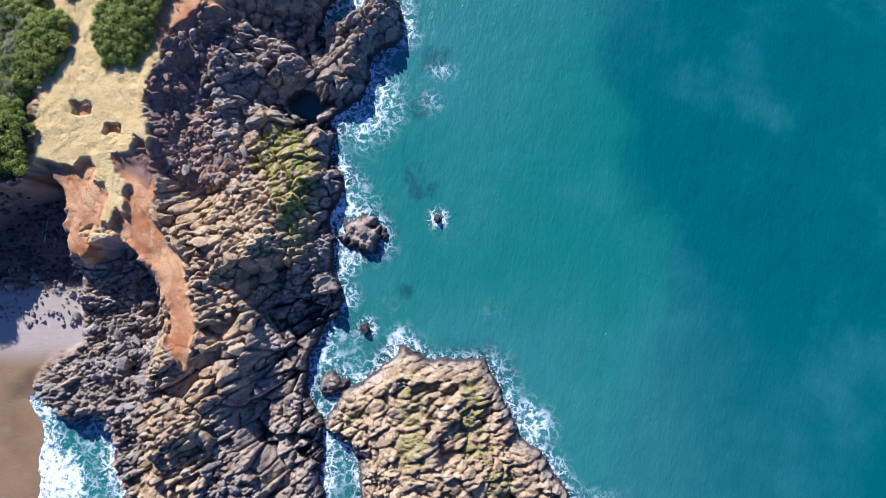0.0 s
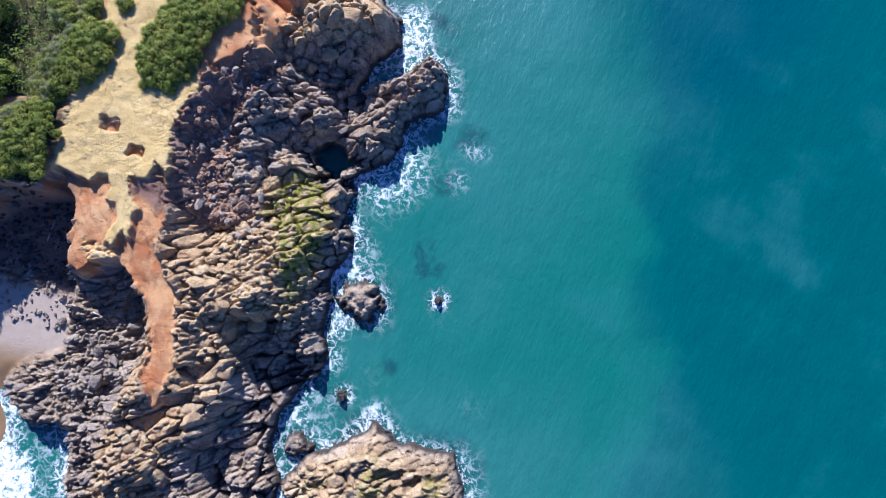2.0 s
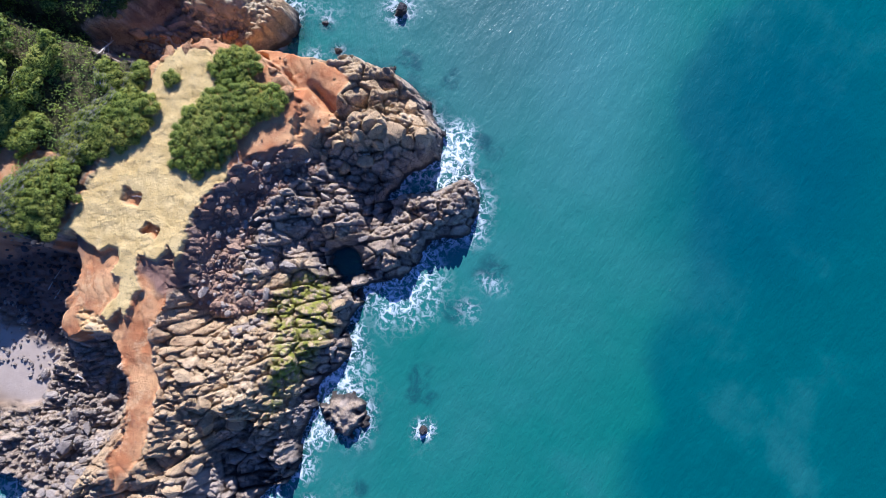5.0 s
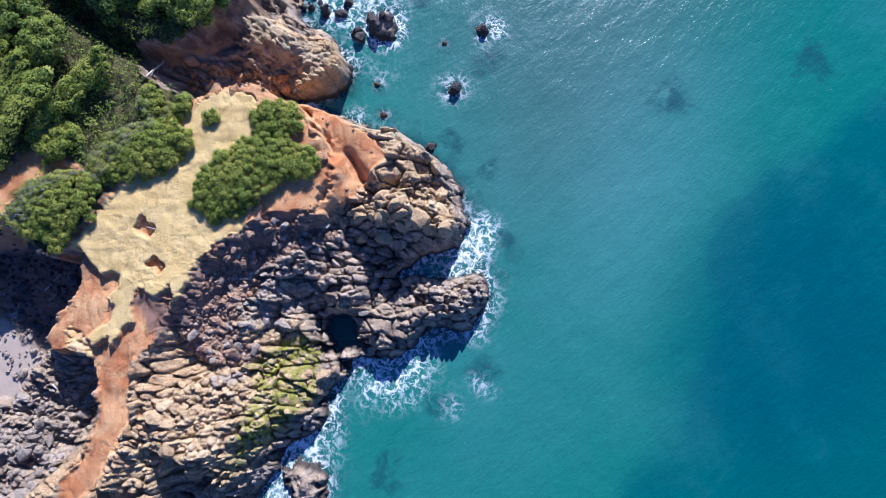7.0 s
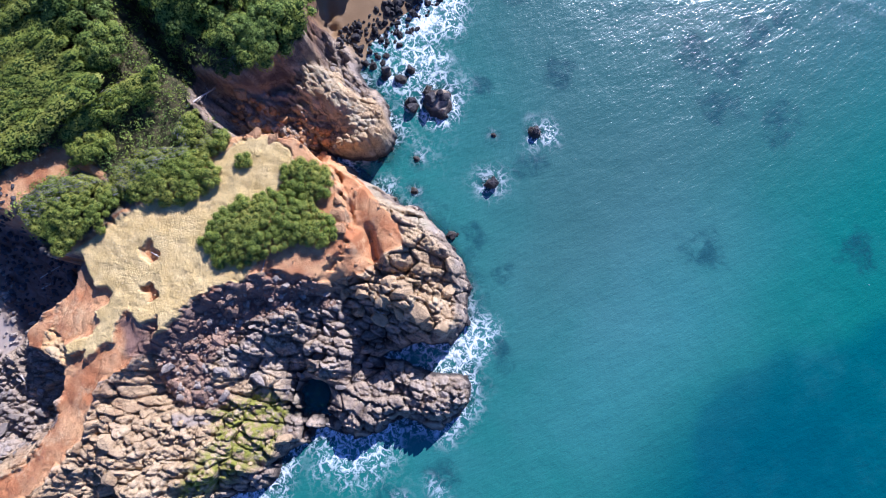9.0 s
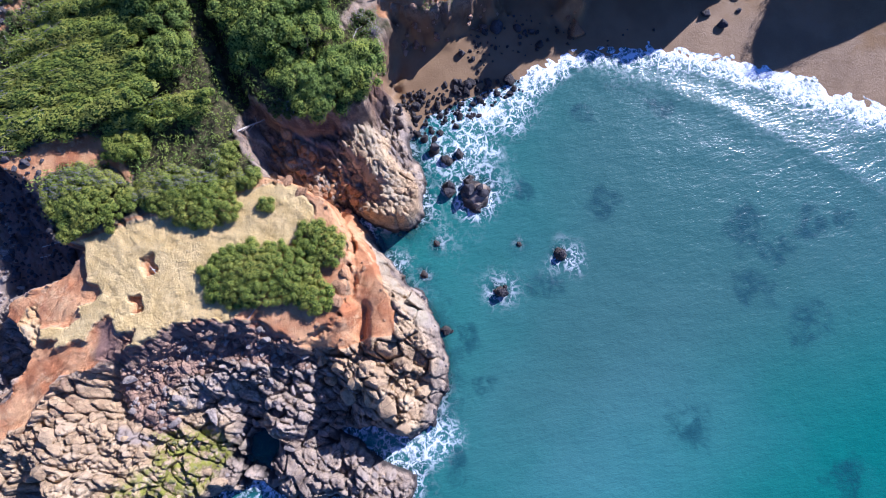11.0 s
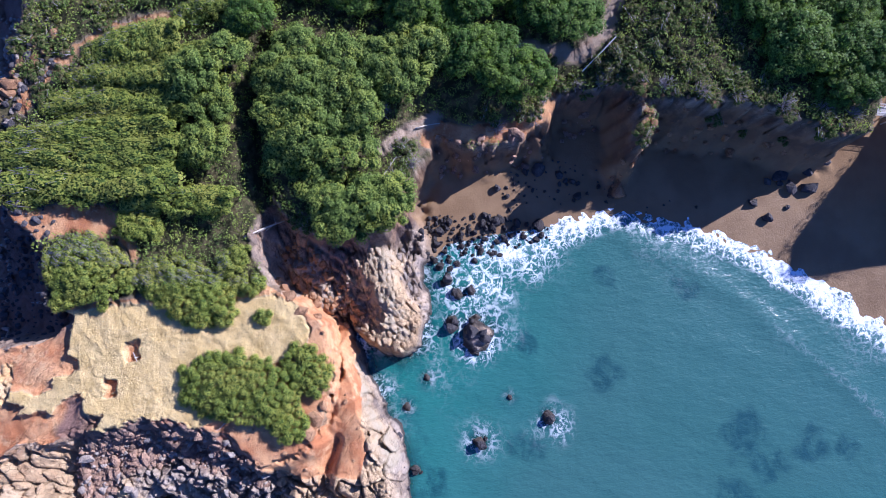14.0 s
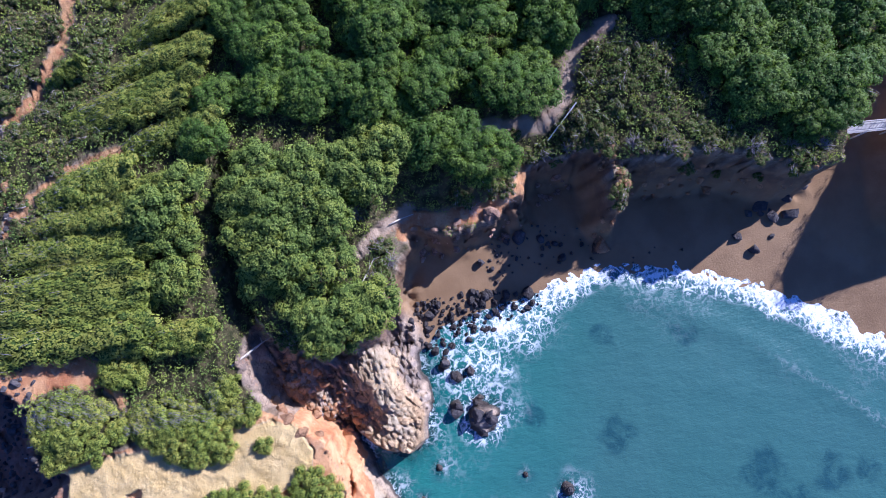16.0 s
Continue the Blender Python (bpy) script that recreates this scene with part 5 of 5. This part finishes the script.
# ---- small things ----
def log_thing(name, a, b, r, label, category, branches=0, seed=0, material=None, lift=0.0):
    rnd = random.Random(seed)
    za, zb = place_height(*a[:2]) + r * 0.7 + lift, place_height(*b[:2]) + r * 0.7 + lift
    a, b = Vector((a[0], a[1], za)), Vector((b[0], b[1], zb))
    mid = (a + b) / 2 + Vector((rnd.uniform(-0.2, 0.2), rnd.uniform(-0.2, 0.2), 0))
    o = new(name)
    part("stem", sticks("stem", [(a, mid, r, r * 0.85), (mid, b, r * 0.85, r * 0.55)], material or DRIFT, 8), o)
    for k in range(branches):
        at = a.lerp(b, rnd.uniform(0.2, 0.95))
        tip = at + Vector((rnd.uniform(-1, 1), rnd.uniform(-1, 1), rnd.uniform(0.05, 0.5))) * (a - b).length * 0.28
        part("branch", sticks("branch", [(at, tip, r * 0.45, r * 0.12)], material or DRIFT, 5), o)
    return tagged(o, label, category)


log_thing("fallen_tree", (-73.6, 48.4), (-76.6, 53.4), 0.16, "bleached fallen tree lying across the gully head", "fallen tree", 4, 1)
log_thing("driftwood_log", (-57, 0.2), (-54.8, -1), 0.15, "pale driftwood log among dark rubble", "log", 0, 2)
log_thing("fallen_tree", (-79.5, 69.3), (-84, 73), 0.13, "bare bleached trunk on the cliff slope", "fallen tree", 4, 3)
log_thing("fallen_log", (-88.6, 76.4), (-89.6, 80.6), 0.11, "pale straight log beside the path", "log", 0, 4, lift=0.3)
log_thing("dead_branch", (-46.5, 44.2), (-44.6, 41.8), 0.07, "white dead branch hanging over the cliff edge", "branch", 4, 5)
log_thing("driftwood_log", (-68, 9), (-67.6, 12.5), 0.1, "grey driftwood stick on the shaded cove beach", "log", 1, 6)
log_thing("driftwood_log", (-69.5, 10), (-69.2, 14.5), 0.09, "long grey driftwood pole on the shaded cove beach", "log", 0, 7)
log_thing("fallen_log", (-110.6, 40), (-112, 42.5), 0.12, "pale log at the top of the cove path", "log", 0, 8, lift=0.3)

# dead grey bush on the cliff top
for k, (bx, by, many) in enumerate(((-91.5, 71.5, 240), (-86, 74.2, 160), (-83, 75.2, 140), (-80.5, 72.6, 120), (-94, 104, 150), (-93.5, 108, 140), (-91, 117, 150), (-89, 122, 160), (-87.5, 128, 140), (-85.5, 135, 150), (-84, 141, 140), (-83, 146, 130), (-88, 90, 130), (-89, 96, 150))):
    rnd = random.Random(600 + k)
    z = place_height(bx, by)
    rows = []
    for _ in range(many):
        t, e = rnd.uniform(0, 6.3), rnd.uniform(0.15, 1.3)
        a = Vector((bx + rnd.uniform(-0.5, 0.5), by + rnd.uniform(-0.5, 0.5), z + 0.05))
        rows.append((a, a + Vector((math.cos(t) * math.cos(e), math.sin(t) * math.cos(e), math.sin(e))) * rnd.uniform(0.8, 1.9), 0.045, 0.012))
    o = new("dead_bush")
    tagged(part("bare_branchwork", sticks("bare_branchwork", rows, TWIGS, 3), o), kind="stuff")
    tagged(o, "bare pale grey dead bush beside the cliff path", "dead bush")

# post with a cross-piece on the turf
z = place_height(-57.2, 31.2)
o = tagged(new("wooden_post"), "short weathered wooden post on the turf", "post")
part("stake", sticks("stake", [((-57.2, 31.2, z - 0.3), (-57.1, 31.25, z + 1.5), 0.09, 0.07)], DRIFT, 7), o)
part("crosspiece", sticks("crosspiece", [((-57.9, 30.9, z + 1.15), (-56.5, 31.5, z + 1.3), 0.06, 0.05)], DRIFT, 6), o)


def box_mesh(name, a, b, wide, tall, material):
    """A squared timber from a to b."""
    a, b = Vector(a), Vector(b)
    way = (b - a).normalized()
    side = way.cross(Vector((0, 0, 1)))
    side = side.normalized() if side.length > 0.01 else Vector((1, 0, 0))
    up = side.cross(way)
    corners = []
    for at in (a, b):
        for s1, s2 in ((-1, -1), (1, -1), (1, 1), (-1, 1)):
            corners.append(at + side * s1 * wide / 2 + up * s2 * tall / 2)
    bm = bmesh.new()
    vs = [bm.verts.new(c) for c in corners]
    for f in ((3, 2, 1, 0), (4, 5, 6, 7), (0, 1, 5, 4), (1, 2, 6, 5), (2, 3, 7, 6), (3, 0, 4, 7)):
        bm.faces.new([vs[k] for k in f])
    bmesh.ops.bevel(bm, geom=bm.edges[:], offset=min(wide, tall) * 0.12, segments=1, affect="EDGES")
    mesh = bpy.data.meshes.new(name)
    bm.to_mesh(mesh)
    bm.free()
    mesh.materials.append(material)
    return mesh


# guard rail on the bend of the path
a, b = Vector((-95.6, 104.9, 0)), Vector((-99.7, 110.2, 0))
a.z, b.z = place_height(a.x, a.y) + 0.0, place_height(b.x, b.y) + 0.0
fence = tagged(new("guard_rail"), "pale weathered timber guard rail beside the path", "railing")
for k in range(4):
    at = a.lerp(b, k / 3)
    g = place_height(at.x, at.y)
    part("post", box_mesh("post", (at.x, at.y, g - 0.4), (at.x, at.y, g + 1.05), 0.14, 0.14, TIMBER), fence)
for lift, tall in ((1.08, 0.22), (0.55, 0.14)):
    part("rail", box_mesh("rail", a + Vector((0, 0, lift)), b + Vector((0, 0, lift)), 0.22 if lift > 1 else 0.07, tall * 0.6, TIMBER), fence)

# footbridge down to the beach
a, b = Vector((-86.0, 157.5, 6.4)), Vector((-83.5, 172.5, 7.0))
bridge = tagged(new("footbridge"), "weathered timber footbridge with railings over the beach gap", "bridge")
way = (b - a).normalized()
side = Vector((way.y, -way.x, 0)).normalized()
for s1 in (-0.6, 0.6):
    part("beam", box_mesh("beam", a + side * s1, b + side * s1, 0.18, 0.3, TIMBER), bridge)
count = 62
for k in range(count):
    at = a.lerp(b, (k + 0.5) / count) + Vector((0, 0, 0.19))
    part("plank", box_mesh("plank", at - side * 0.85, at + side * 0.85, 0.21, 0.05, TIMBER), bridge)
for s1 in (-0.8, 0.8):
    for k in range(8):
        at = a.lerp(b, k / 7) + side * s1
        part("post", box_mesh("post", at + Vector((0, 0, -0.1)), at + Vector((0, 0, 1.3)), 0.12, 0.12, TIMBER), bridge)
    for lift in (1.3, 0.45):
        part("rail", box_mesh("rail", a + side * s1 + Vector((0, 0, lift)), b + side * s1 + Vector((0, 0, lift)), 0.14, 0.07, TIMBER), bridge)
    for k in range(50):
        at = a.lerp(b, (k + 0.5) / 50) + side * s1
        part("baluster", box_mesh("baluster", at + Vector((0, 0, 0.45)), at + Vector((0, 0, 1.28)), 0.05, 0.05, TIMBER), bridge)
for k in range(4):
    at = a.lerp(b, 0.05 + 0.3 * k)
    for s1 in (-0.6, 0.6):
        p = at + side * s1
        part("pile", sticks("pile", [((p.x, p.y, place_height(p.x, p.y) - 0.5), (p.x, p.y, p.z), 0.14, 0.14)], TIMBER, 8), bridge)
part("abutment", box_mesh("abutment", a - way * 1.2 + Vector((0, 0, -2.6)), a - way * 1.2 + Vector((0, 0, 0.5)), 1.8, 1.8, TIMBER), bridge, "squared timber landing block")
